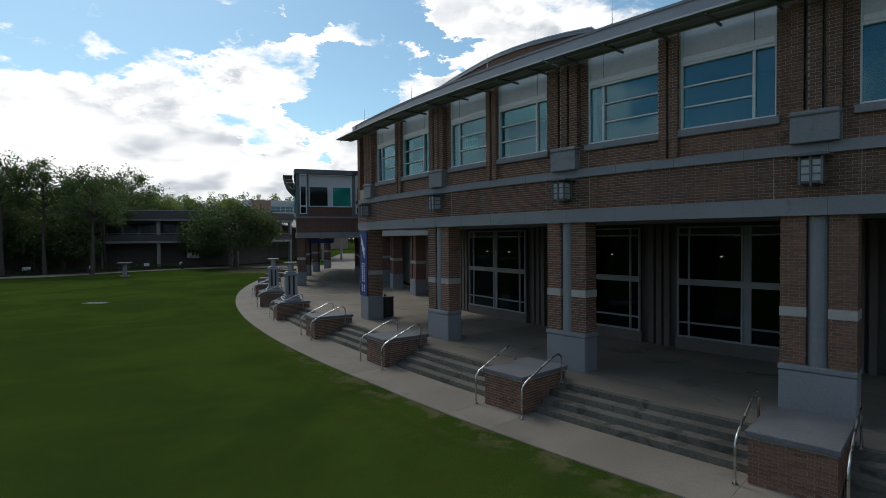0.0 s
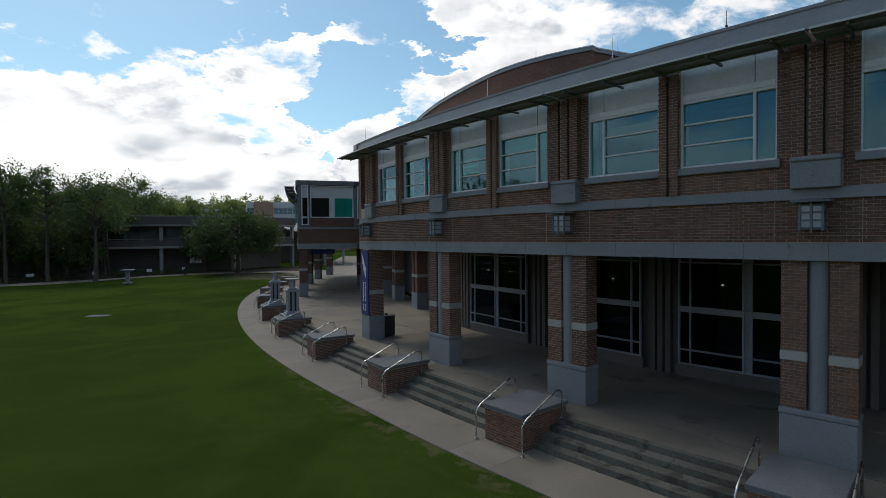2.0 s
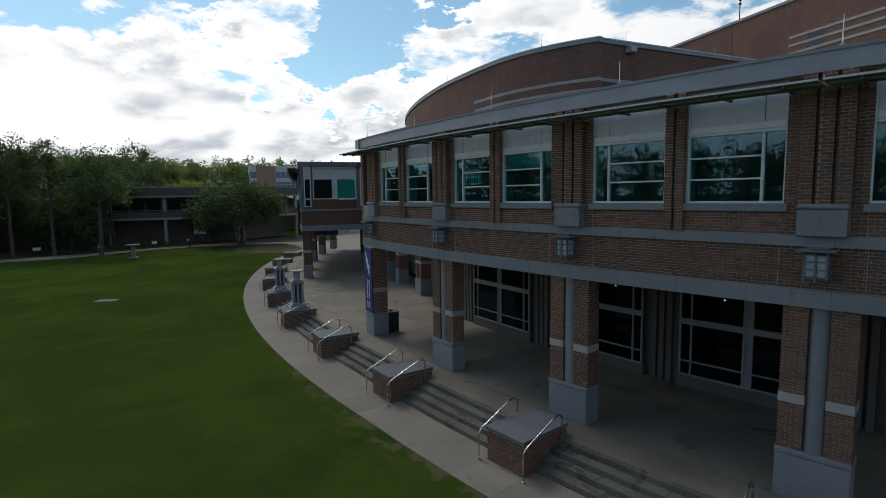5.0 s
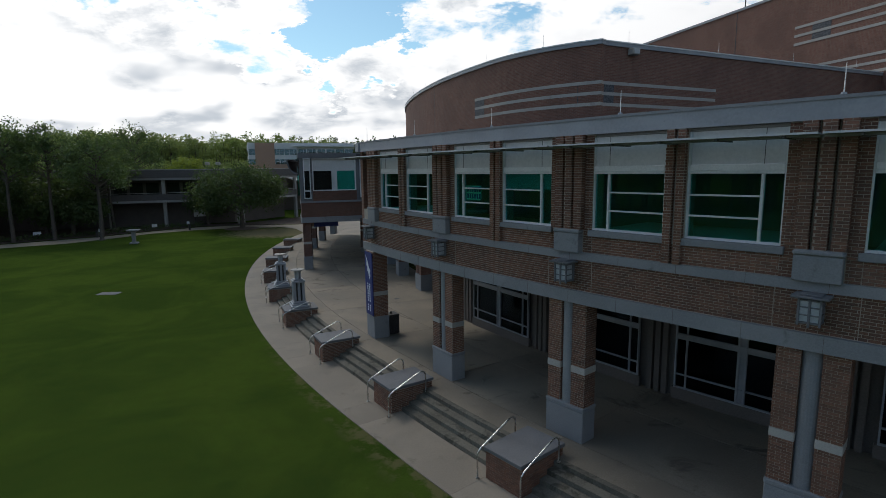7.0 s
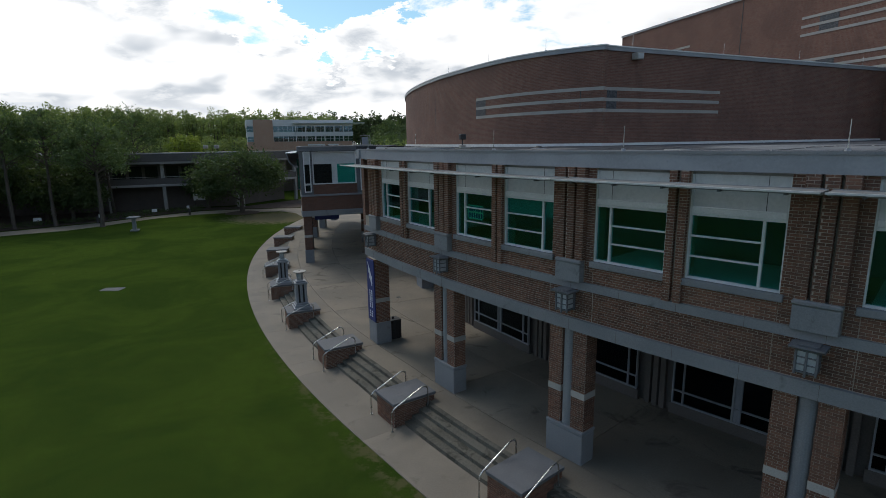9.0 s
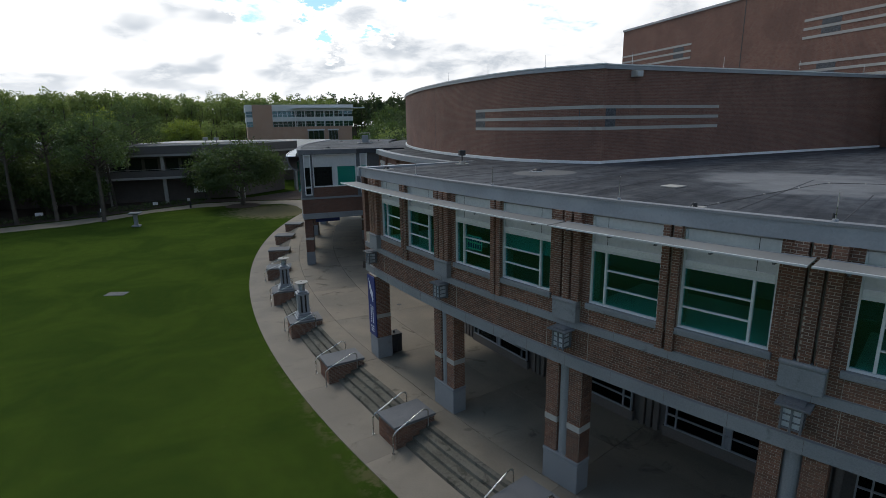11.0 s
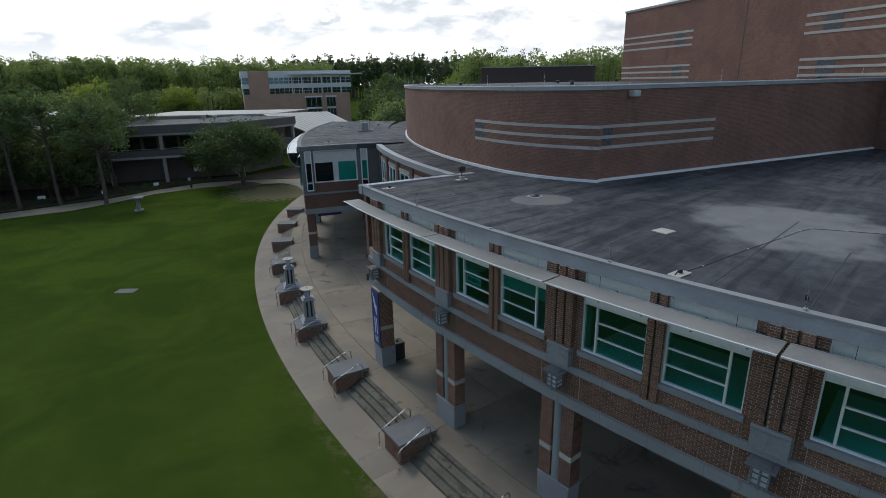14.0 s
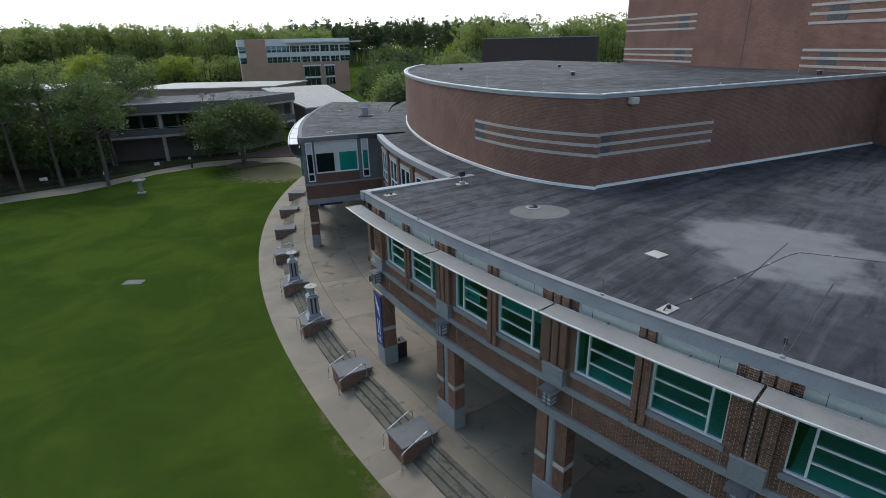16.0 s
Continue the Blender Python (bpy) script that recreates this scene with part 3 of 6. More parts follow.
for i in range(19):
    p = 236.6 - i * 1.3125
    part("band_joint", Shape().box(-0.004, 0.004, -0.02, 0.113, ZB0 + 0.002, ZB1 - 0.002), DARK_WALL, hall, m=local(RW, p))
    part("band_joint", Shape().box(-0.004, 0.004, -0.02, 0.083, ZU0 + 0.002, ZU1 - 0.002), DARK_WALL, hall, m=local(RW, p))

# ground-floor columns: stone plinth, two brick shafts, a round stone shaft
W, D = 1.34, 0.62
SH = 0.45


def column(phi, single=False):
    m = local(66.5, phi)
    col = part("column", Shape().box(-W / 2, W / 2, -D, 0, TERR - 0.02, 1.55, 0.02), STONE, hall, "brick column pair with stone shaft on a grey plinth", m)
    part("plinth_cap", Shape().box(-W / 2 - 0.015, W / 2 + 0.015, -D - 0.015, 0.015, 1.56, 1.68, 0.02), STONE, col)
    part("round_shaft", Shape().lathe([(0.215, 1.68), (0.215, ZB0 + 0.01)], 0, -0.26, 24), STONE, col, "smooth grey round shaft")
    for sx in (-1, 1):
        x0 = sx * (W / 2 - 0.02) if sx > 0 else -W / 2 + 0.02
        xa, xb = (x0 - SH, x0) if sx > 0 else (x0, x0 + SH)
        sh = part("brick_shaft", Shape().box(xa, xb, -D + 0.04, -0.05, 1.68, ZB0 + 0.01), MORTAR, col)
        part("stone_stripe", Shape().box(xa - 0.018, xb + 0.018, -D + 0.02, -0.03, 2.69, 2.89, 0.008), PALE_STONE, col, "pale stone stripe")
        s = Shape()
        for z0, z1 in ((1.685, 2.69), (2.895, ZB0)):
            if single:
                single_bricks(brick_rows(0, SH, z0, z1), xa, -0.05, col)
            else:
                for a, b, za, zb in brick_rows(0, SH, z0, z1):
                    add_brick(s, a, b, za, zb, flat_place(xa, -0.05))
            for a, b, za, zb in brick_rows(0, D - 0.09, z0, z1):
                add_brick(s, a, b, za, zb, side_place(xa, -D + 0.04, -1))
                add_brick(s, a, b, za, zb, side_place(xb, -D + 0.04, 1))
        part("brickwork", s, BRICK, col, weld=False, kind="stuff")
    return col


for k in range(-2, 3):
    column(229.88 - 5.19 * k, single=k == 0)


def end_column(phi):
    w, d = 0.95, 0.78
    m = local(66.72, phi)
    col = part("column", Shape().box(-w / 2, w / 2, -d, 0, TERR - 0.02, 1.68, 0.02), STONE, hall, "square brick end column on a grey plinth", m)
    part("brick_shaft", Shape().box(-w / 2 + 0.03, w / 2 - 0.03, -d + 0.03, -0.05, 1.68, ZB0 + 0.01), MORTAR, col)
    part("stone_stripe", Shape().box(-w / 2 + 0.012, w / 2 - 0.012, -d + 0.012, -0.03, 2.69, 2.89, 0.008), PALE_STONE, col, "pale stone stripe")
    s = Shape()
    for z0, z1 in ((1.685, 2.69), (2.895, ZB0)):
        for a, b, za, zb in brick_rows(0, w - 0.06, z0, z1):
            add_brick(s, a, b, za, zb, flat_place(-w / 2 + 0.03, -0.05))
        for a, b, za, zb in brick_rows(0, d - 0.08, z0, z1):
            add_brick(s, a, b, za, zb, side_place(-w / 2 + 0.03, -d + 0.03, -1))
            add_brick(s, a, b, za, zb, side_place(w / 2 - 0.03, -d + 0.03, 1))
    part("brickwork", s, BRICK, col, weld=False, kind="stuff")


end_column(214.2)

# upper piers over the columns: flat brick, three ribs, a stone block
def pier(phi, w0=1.40):
    m = local(RW, phi)
    pr = part("pier", Shape().box(-w0 / 2, w0 / 2, -0.5, 0.0, ZU1, ZF0), MORTAR, hall, "ribbed brick pier on a cast-stone block", m)
    s = Shape()
    ribs = ((-0.44, -0.20), (-0.115, 0.115), (0.20, 0.44))
    for a, b, za, zb in brick_rows(0, w0 / 2 - 0.44, ZU1, ZF0):
        add_brick(s, a, b, za, zb, flat_place(-w0 / 2, 0.0))
        add_brick(s, a, b, za, zb, flat_place(0.44, 0.0))
    for x0, x1 in ribs:
        part("rib", Shape().box(x0, x1, -0.02, 0.17, ZS1, ZF0), MORTAR, pr)
        for a, b, za, zb in brick_rows(0, x1 - x0, ZS1, ZF0):
            add_brick(s, a, b, za, zb, flat_place(x0, 0.17))
        for a, b, za, zb in brick_rows(0, 0.17, ZS1, ZF0):
            add_brick(s, a, b, za, zb, side_place(x0, 0.0, -1))
            add_brick(s, a, b, za, zb, side_place(x1, 0.0, 1))
    part("brickwork", s, BRICK, pr, weld=False, kind="stuff")
    blk = part("stone_block", Shape().box(-0.42, 0.42, 0.0, 0.22, ZU1 - 0.01, 6.80, 0.012), STONE, pr, "grey cast-stone block")
    part("block_cap", Shape().box(-0.44, 0.44, 0.0, 0.25, 6.80, 6.92, 0.035), STONE, pr)
    return pr


for p in COL:
    pier(p)

# slender brick pilaster between two windows of a bay
def pilaster(phi):
    m = local(RW, phi)
    pl = part("pilaster", Shape().box(-0.25, 0.25, -0.5, 0.0, ZU1, ZF0), MORTAR, hall, "slender grooved brick pilaster between windows", m)
    s = Shape()
    for x0, x1 in ((-0.22, -0.05), (0.05, 0.22)):
        part("rib", Shape().box(x0, x1, -0.02, 0.12, ZU1, ZF0), MORTAR, pl)
        for a, b, za, zb in brick_rows(0, x1 - x0, ZU1, ZF0):
            add_brick(s, a, b, za, zb, flat_place(x0, 0.12))
        for a, b, za, zb in brick_rows(0, 0.12, ZU1, ZF0):
            add_brick(s, a, b, za, zb, side_place(x0, 0.0, -1))
            add_brick(s, a, b, za, zb, side_place(x1, 0.0, 1))
    part("brickwork", s, BRICK, pl, weld=False, kind="stuff")


# window: white frame, three lying panes, one standing pane, a white panel above
WW = 2.03


def window_parts(flip, blind):
    """flip +1: standing pane at the side of larger x."""
    w = part("window", Shape().box(-WW / 2, WW / 2, -0.16, -0.08, ZH1 + 0.03, ZP1), PANEL, hall, "aluminium ribbon window with teal tinted panes and a white head panel")
    e = WW / 2
    q = e - 0.46
    X = lambda a, b: (min(a * flip, b * flip), max(a * flip, b * flip))
    bars = Shape()
    for a, b, z0, z1 in ((-e, -e + 0.055, ZS1, ZP1), (e - 0.055, e, ZS1, ZP1), (-e + 0.055, e - 0.055, ZS1, ZS1 + 0.055), (-e + 0.055, e - 0.055, ZG1 - 0.02, ZG1 + 0.05)):
        bars.box(*X(a, b), -0.17, -0.03, z0, z1, 0.006)
    part("window_frame", bars, FRAME, w)
    part("mullion", Shape().box(*X(q - 0.03, q + 0.03), -0.16, -0.04, ZS1 + 0.055, ZG1 - 0.02, 0.006), FRAME, w)
    part("head_rail", Shape().box(-e + 0.055, e - 0.055, -0.15, -0.02, ZG1 + 0.05, ZH1 + 0.03, 0.01), WHITE_METAL, w)
    part("panel_joint", Shape().box(*X(q - 0.006, q + 0.006), -0.1, -0.074, ZH1 + 0.03, ZP1), DARK, w)
    h = (ZG1 - 0.02 - ZS1 - 0.055) / 3
    for i in range(3):
        z = ZS1 + 0.055 + h * i
        part("pane", Shape().box(*X(-e + 0.055, q - 0.03), -0.115, -0.105, z, z + h), GLASS, w).visible_shadow = False
        if i:
            part("glazing_bar", Shape().box(*X(-e + 0.055, q - 0.03), -0.15, -0.05, z - 0.02, z + 0.02, 0.005), FRAME, w)
    part("pane", Shape().box(*X(q + 0.03, e - 0.055), -0.115, -0.105, ZS1 + 0.055, ZG1 - 0.02), GLASS, w).visible_shadow = False
    part("sill", Shape().box(-e - 0.06, e + 0.06, -0.2, 0.09, ZS0, ZS1, 0.015), STONE, w, "grey cast-stone sill")
    if blind > 0:
        part("blind", Shape().box(-e + 0.08, e - 0.08, -0.145, -0.14, max(ZG1 - blind, ZS1 + 0.06), ZG1 - 0.03), BLIND, w)
    return w


kinds = {(1, b): window_parts(1, b) for b in (0.0,)}
kinds.update({(-1, b): window_parts(-1, b) for b in (0.0, 0.5)})
used = {}
BAYS = [COL[i] for i in range(len(COL) - 1)]
blinds = [(0.0, 0.0), (0.0, 0.0), (0.0, 0.0), (0.0, 0.5), (0.0, 0.0)]


def place_window(flip, b, phi):
    key = (flip, b)
    m = local(RW + 0.0, phi)
    if key in used:
        copy_thing(kinds[key], m)
    else:
        kinds[key].matrix_basis = m
        used[key] = True


sill_bricks = Shape()
LEDGE = surface("white_ledge", (0.72, 0.75, 0.74), (0.80, 0.82, 0.81), 0.6, 8, 0.8, 0.02)
for i, p in enumerate(BAYS):
    mid = p - BAY / 2
    pilaster(mid)
    # the far window of the bay stands at smaller angles; its standing pane is beside the pier
    place_window(1, blinds[i][0] if (1, blinds[i][0]) in kinds else 0.0, mid - 1.09)
    place_window(-1, blinds[i][1] if (-1, blinds[i][1]) in kinds else 0.0, mid + 1.09)
    for a, b, za, zb in brick_rows(radians(p - BAY + 0.61) * RW, radians(p - 0.61) * RW, ZU1 + 0.005, ZS0):
        add_brick(sill_bricks, a, b, za, zb, ring_place(RW))
    if i != 3:
        part("window_ledge", Shape().arc(63.7, 66.26, p - BAY + 0.7, p - 0.7, ZS1 - 0.12, ZS1 + 0.02), LEDGE, hall, "pale interior ledge behind the windows")
part("brickwork", sill_bricks, BRICK, sill_wall, weld=False, kind="stuff")
for key, ob in kinds.items():
    if key not in used:
        for o in list(ob.children_recursive) + [ob]:
            bpy.data.objects.remove(o)

# sunshade: a thin curved ledge in bays, on brackets
def sunshade(a, b):
    sh = part("sunshade", Shape().arc(66.76, 67.52, a - 0.03, b + 0.03, 9.17, 9.20), SHADE_METAL, hall, "thin pale metal sunshade ledge on brackets")
    part("front_rail", Shape().arc(67.49, 67.54, a - 0.03, b + 0.03, 9.172, 9.212), PANEL, sh)
    part("back_rail", Shape().arc(66.73, 66.77, a - 0.03, b + 0.03, 9.16, 9.215), METAL_GREY, sh)
    for R in (66.85, 67.3):
        part("stringer", Shape().arc(R, R + 0.035, a - 0.03, b + 0.03, 9.13, 9.168), METAL_GREY, sh)
    n = 5
    for i in range(n):
        p = a + (b - a) * (i + 0.5) / n
        br = Shape()
        br.box(-0.025, 0.025, 0.0, 0.95, 9.115, 9.165)
        part("bracket", br, CAP, sh, m=local(66.53, p))


edges = [NEAR] + COL[:-1] + [END - 0.3]
for a, b in zip(edges, edges[1:]):
    sunshade(a, b)

# ---- storefront behind the colonnade ----
RS = 61.3
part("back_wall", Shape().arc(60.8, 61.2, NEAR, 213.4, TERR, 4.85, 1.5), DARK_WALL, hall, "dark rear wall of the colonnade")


def storefront(phi):
    n = RS * radians(3.9)
    m = local(RS, phi)
    Z0 = 1.0
    # solid dark sheet behind the panes: the interior's shade put in as colour
    sf = part("storefront", Shape().box(-n / 2, n / 2, -0.09, -0.05, Z0, 4.7), DARK, hall, "glazed storefront with pale metal frames, dark sheet for its dim interior", m)
    # curb takes the dark wall colour to paint in the shade at its foot
    part("curb", Shape().box(-n / 2 - 0.1, n / 2 + 0.1, -0.05, 0.10, TERR - 0.01, Z0, 0.01), DARK_WALL, sf, "low curb, coloured dark for the shade it lies in")
    xs = [-n / 2, -n / 2 + 0.36, -0.11, 0.11, n / 2 - 0.36, n / 2]
    for x in xs:
        w = 0.05 if abs(x) > 0.2 else 0.07
        part("mullion", Shape().box(x - w / 2, x + w / 2, 0.0, 0.11, Z0, 4.7, 0.006), METAL_GREY, sf)
    for z, h in ((Z0 + 0.03, 0.06), (1.5, 0.05), (2.86, 0.2), (4.42, 0.05), (4.68, 0.05)):
        part("rail", Shape().box(-n / 2, n / 2, 0.0, 0.10, z - h / 2, z + h / 2, 0.006), METAL_GREY, sf)
    for i in range(len(xs) - 1):
        if i == 2:
            part("post", Shape().box(-0.1, 0.1, -0.02, 0.06, Z0, 4.7), METAL_GREY, sf)
            continue
        for z0, z1 in ((Z0 + 0.06, 1.48), (1.53, 2.76), (2.96, 4.4)):
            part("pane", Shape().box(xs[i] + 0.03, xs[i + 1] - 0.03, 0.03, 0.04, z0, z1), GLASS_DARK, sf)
    for x in (-0.9, 0.75):
        part("inner_lamp", Shape().lathe([(0.03, 3.7), (0.03, 3.74)], x, -0.02, 8), LAMP_GLOW, sf, "small lit lamp behind the glass")
    return sf


LAMP_GLOW = glow("lamp_glow", (1.0, 0.93, 0.8), 3.0)
for i in range(-2, 3):
    storefront(227.45 - 5.2 * i)
    p = 224.85 - 5.2 * i
    for x in (-0.28, 0.0, 0.28):
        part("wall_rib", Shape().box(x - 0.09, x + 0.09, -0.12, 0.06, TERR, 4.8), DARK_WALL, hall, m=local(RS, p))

# ---- recess between hall and wing ----
part("recess_wall", Shape().arc(60.5, 61.2, END - 0.2, 196.3, 4.6, 9.5), BRICK_FAR, hall, "curved brick wall of the recess")
part("recess_band", Shape().arc(61.2, 61.28, END - 0.2, 196.3, 6.05, 6.28), STONE, hall)
part("recess_band", Shape().arc(60.4, 61.30, END - 0.2, 196.3, 4.55, 4.95), STONE, hall)
part("recess_parapet", Shape().arc(61.05, 61.5, END - 0.2, 196.3, 9.55, 9.9), METAL_GREY, hall, "grey metal parapet of the recess")
part("recess_soffit", Shape().arc(58.5, 60.4, 213.2, 190.0, 4.6, 4.75), CEIL, hall)
for p in (208.9, 205.9, 202.9, 199.6):
    m = local(61.2, p)
    # dark backing sheet paints in the dim room behind these panes
    w = part("window", Shape().box(-1.0, 1.0, 0.0, 0.03, 6.6, 8.8), DARK, hall, "aluminium recess window with dark panes", m)
    for x in (-1.0, 0.0, 1.0):
        part("mullion", Shape().box(x - 0.05, x + 0.05, 0.03, 0.1, 6.6, 8.8, 0.006), FRAME, w)
    for z in (6.6, 7.3, 8.8):
        part("rail", Shape().box(-1.05, 1.05, 0.03, 0.09, z - 0.04, z + 0.04, 0.006), FRAME, w)
    for x in (-1, 0):
        part("pane", Shape().box(x + 0.05, x + 0.95, 0.035, 0.045, 6.64, 8.76), GLASS, w)
    part("head", Shape().box(-1.1, 1.1, 0.0, 0.12, 8.85, 9.1, 0.01), PALE_STONE, w)
for p in (210.4, 207.4, 204.4, 201.2, 198.2):
    part("pilaster", Shape().box(-0.25, 0.25, -0.02, 0.16, 4.95, 9.45), BRICK_FAR, hall, m=local(61.2, p))
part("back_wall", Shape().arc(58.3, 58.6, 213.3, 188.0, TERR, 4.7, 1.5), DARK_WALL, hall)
for p in (206.8, 201.6, 196.6):
    m = local(60.7, p)
    col = part("column", Shape().box(-0.55, 0.55, -0.8, 0, TERR - 0.02, 1.68, 0.02), STONE, hall, "brick column on a grey plinth in the recess", m)
    for x0, x1 in ((-0.52, -0.2), (-0.14, 0.14), (0.2, 0.52)):
        part("brick_shaft", Shape().box(x0, x1, -0.75, -0.05 - 0.06 * (x0 > -0.2 and x0 < 0.1), 1.68, 4.6), BRICK_FAR, col)
    part("stone_stripe", Shape().box(-0.54, 0.54, -0.77, -0.03, 2.69, 2.89, 0.01), PALE_STONE, col)
for p in (211.0, 206.3, 201.0):
    m = local(58.62, p)
    d = part("entrance_door", Shape().box(-1.3, 1.3, 0.0, 0.05, TERR, 4.3), DARK, hall, "glazed double door with pale frame", m)
    for x in (-1.3, -0.65, 0.0, 0.65, 1.3):
        part("door_stile", Shape().box(x - 0.06, x + 0.06, 0.05, 0.11, TERR, 2.75 if abs(x) < 1 else 4.3, 0.006), FRAME, d)
    for z in (TERR + 0.12, 2.75, 4.27):
        part("door_rail", Shape().box(-1.3, 1.3, 0.05, 0.11, z - 0.08, z + 0.08, 0.006), FRAME, d)
    for x in (-0.6, 0.1):
        part("handle", Shape().tube([(x + 0.25, 0.16, 1.5), (x + 0.25, 0.16, 1.9)], 0.015), STEEL, d)

# ---- far wing over an open passage ----
wing = thing("campus_wing", "brick wing on columns over an open passage", "building")
WP, WQ = Vector((-14.38, 41.4)), Vector((-8.4, 44.1))
ax = (WQ - WP).normalized()
L = (WQ - WP).length
mW = Matrix(((ax.x, ax.y, 0, WP.x), (ax.y, -ax.x, 0, WP.y), (0, 0, 1, 0), (0, 0, 0, 1)))     # x along the side wall, y towards the hall
W0, W1 = 197.4, 174.0
OPEN = 0.0025                        # the wing opens less than the steps
part("front_wall", Shape().arc(66.0, 66.5, W0, W1, 4.5, 9.45, 0.75, OPEN), BRICK_WING, wing)
part("front_band", Shape().arc(66.4, 66.56, W0, W1, 4.5, 4.9, 0.75, OPEN), STONE, wing)
part("front_band", Shape().arc(66.4, 66.55, W0, W1, 6.0, 6.25, 0.75, OPEN), STONE, wing)
part("front_parapet", Shape().arc(66.3, 66.62, W0 + 0.1, W1, 9.45, 10.0, 0.75, OPEN), CAP, wing, "grey metal parapet fascia")
part("roof", Shape().arc(58.0, 66.4, W0, W1, 9.6, 9.95, 1.0, OPEN), ROOF, wing, "dark stained membrane roof")
part("soffit", Shape().arc(58.5, 66.3, W0, W1, 4.5, 4.6, 1.0, OPEN), CEIL, wing)
part("inner_wall", Shape().arc(58.5, 59.0, 190.0, W1, TERR, 4.5, 1.0, OPEN), DARK_WALL, wing)
SIDE = [(0.0, L, 4.9, 6.05, BRICK_WING), (0.0, 0.95, 6.2, 9.62, CAP), (4.5, L, 6.2, 9.62, CAP), (0.95, 4.5, 6.2, 6.97, BRICK_WING)]
for a, b, z0, z1, mt in SIDE:
    part("side_wall", Shape().box(a, b, -0.35, 0.0, z0, z1), mt, wing, m=mW)
part("side_band", Shape().box(-0.04, L, -0.4, 0.07, 4.45, 4.9, 0.01), STONE, wing, m=mW)
part("side_band", Shape().box(-0.04, L, -0.4, 0.06, 6.05, 6.2, 0.01), STONE, wing, m=mW)
part("side_parapet", Shape().box(-0.1, L + 0.1, -0.4, 0.14, 9.62, 10.0, 0.015), CAP, wing, m=mW)


def framed(x0, x1, z0, z1, panes, out=0.0):
    w = part("window", Shape().box(x0, x1, -0.22, -0.18, z0, z1), PANEL, wing, "white framed window with dark and teal panes", mW @ Matrix.Translation((0, out, 0)))
    for a, b, c, d in ((x0, x0 + 0.06, z0, z1), (x1 - 0.06, x1, z0, z1), (x0 + 0.06, x1 - 0.06, z0, z0 + 0.06), (x0 + 0.06, x1 - 0.06, z1 - 0.06, z1)):
        part("window_frame", Shape().box(a, b, -0.2, 0.03, c, d, 0.006), WHITE_METAL, w)
    for a, b, c, d, mt in panes:
        part("pane", Shape().box(a, b, -0.175, -0.15, c, d), mt, w)
    return w


TEAL = glazing("teal_glass", (0.30, 0.80, 0.74), 1.5)
framed(0.98, 4.47, 7.0, 9.6, [(1.08, 2.5, 7.08, 8.6, GLASS_DARK), (2.95, 4.38, 7.08, 8.6, TEAL)])
framed(0.27, 0.80, 6.4, 9.6, [(0.34, 0.73, 7.1, 8.6, GLASS_DARK), (0.34, 0.73, 6.47, 6.95, GLASS_DARK)], 0.2)
framed(4.78, 5.35, 6.4, 9.6, [(4.85, 5.28, 7.1, 8.6, TEAL), (4.85, 5.28, 6.47, 6.95, GLASS_DARK)], 0.2)
# cowled canopy along the wing: flat white panels over a rounded dark underside
def cowl(p0, p1, R0, zt, w, h):
    s = Shape()
    n = 16
    curve = [math.pi / 2 * i / 8 for i in range(9)]
    prof = [(w * math.cos(t), -h * math.sin(t)) for t in curve] + [((w - 0.1) * math.cos(t), -(h - 0.1) * math.sin(t)) for t in curve[::-1]]
    rows = []
    for i in range(n + 1):
        p = p0 + (p1 - p0) * i / n
        rows.append([at(R0 + bend(p, OPEN) + r, p, zt + z) for r, z in prof])
    for a, b in zip(rows, rows[1:]):
        for k in range(len(prof)):
            q = (k + 1) % len(prof)
            s.face([a[k], a[q], b[q], b[k]])
    s.face(rows[0])
    s.face(rows[-1][::-1])
    return s


part("canopy", cowl(W0 + 0.3, W1, 66.6, 9.5, 0.86, 1.15), CAP, wing, "curved grey canopy shell along the wing front")
part("canopy_edge", Shape().arc(67.42, 67.48, W0 + 0.3, W1, 9.45, 9.54, 0.75, OPEN), WHITE_METAL, wing)
for i in range(9):
    a = W0 + 0.2 - i * 2.5
    part("canopy_panel", Shape().arc(66.72, 67.36, a, max(a - 2.35, W1), 9.504, 9.515, 0.75, OPEN), WHITE_METAL, wing, "white canopy panel")


def wing_column(m):
    c = part("column", Shape().box(-0.35, 0.35, -0.7, 0.0, TERR - 0.02, 1.68, 0.02), STONE, wing, "dark brick column on a grey plinth", m)
    part("brick_shaft", Shape().box(-0.32, 0.32, -0.67, -0.03, 1.68, 4.5), BRICK_WING, c)
    part("stone_stripe", Shape().box(-0.34, 0.34, -0.69, -0.01, 2.69, 2.89, 0.01), PALE_STONE, c)


for p in (197.3, 192.2, 187.0, 181.8, 176.6):
    wing_column(local(66.45 + bend(p, OPEN), p))
for p in (195.0, 190.0, 185.0, 180.0):
    wing_column(local(61.2 + bend(p, OPEN), p))
for p in (197.6, 192.6, 187.6):
    part("window", Shape().box(-1.6, 1.6, -0.1, 0.04, 6.6, 9.0), GLASS, wing, m=local(66.5 + bend(p - 2.4, OPEN), p - 2.4))
part("hanging_sign", Shape().box(1.0, 3.0, -0.9, -0.82, 4.02, 4.38, 0.01), BANNER, wing, "blue hanging sign", mW)

# ---- drum and stage tower ----
drum = thing("auditorium_drum", "curved red brick drum with pale stripes above the roof", "building")
ZD0, ZD1 = 9.9, 14.24
corner = (5.9, 26.2)
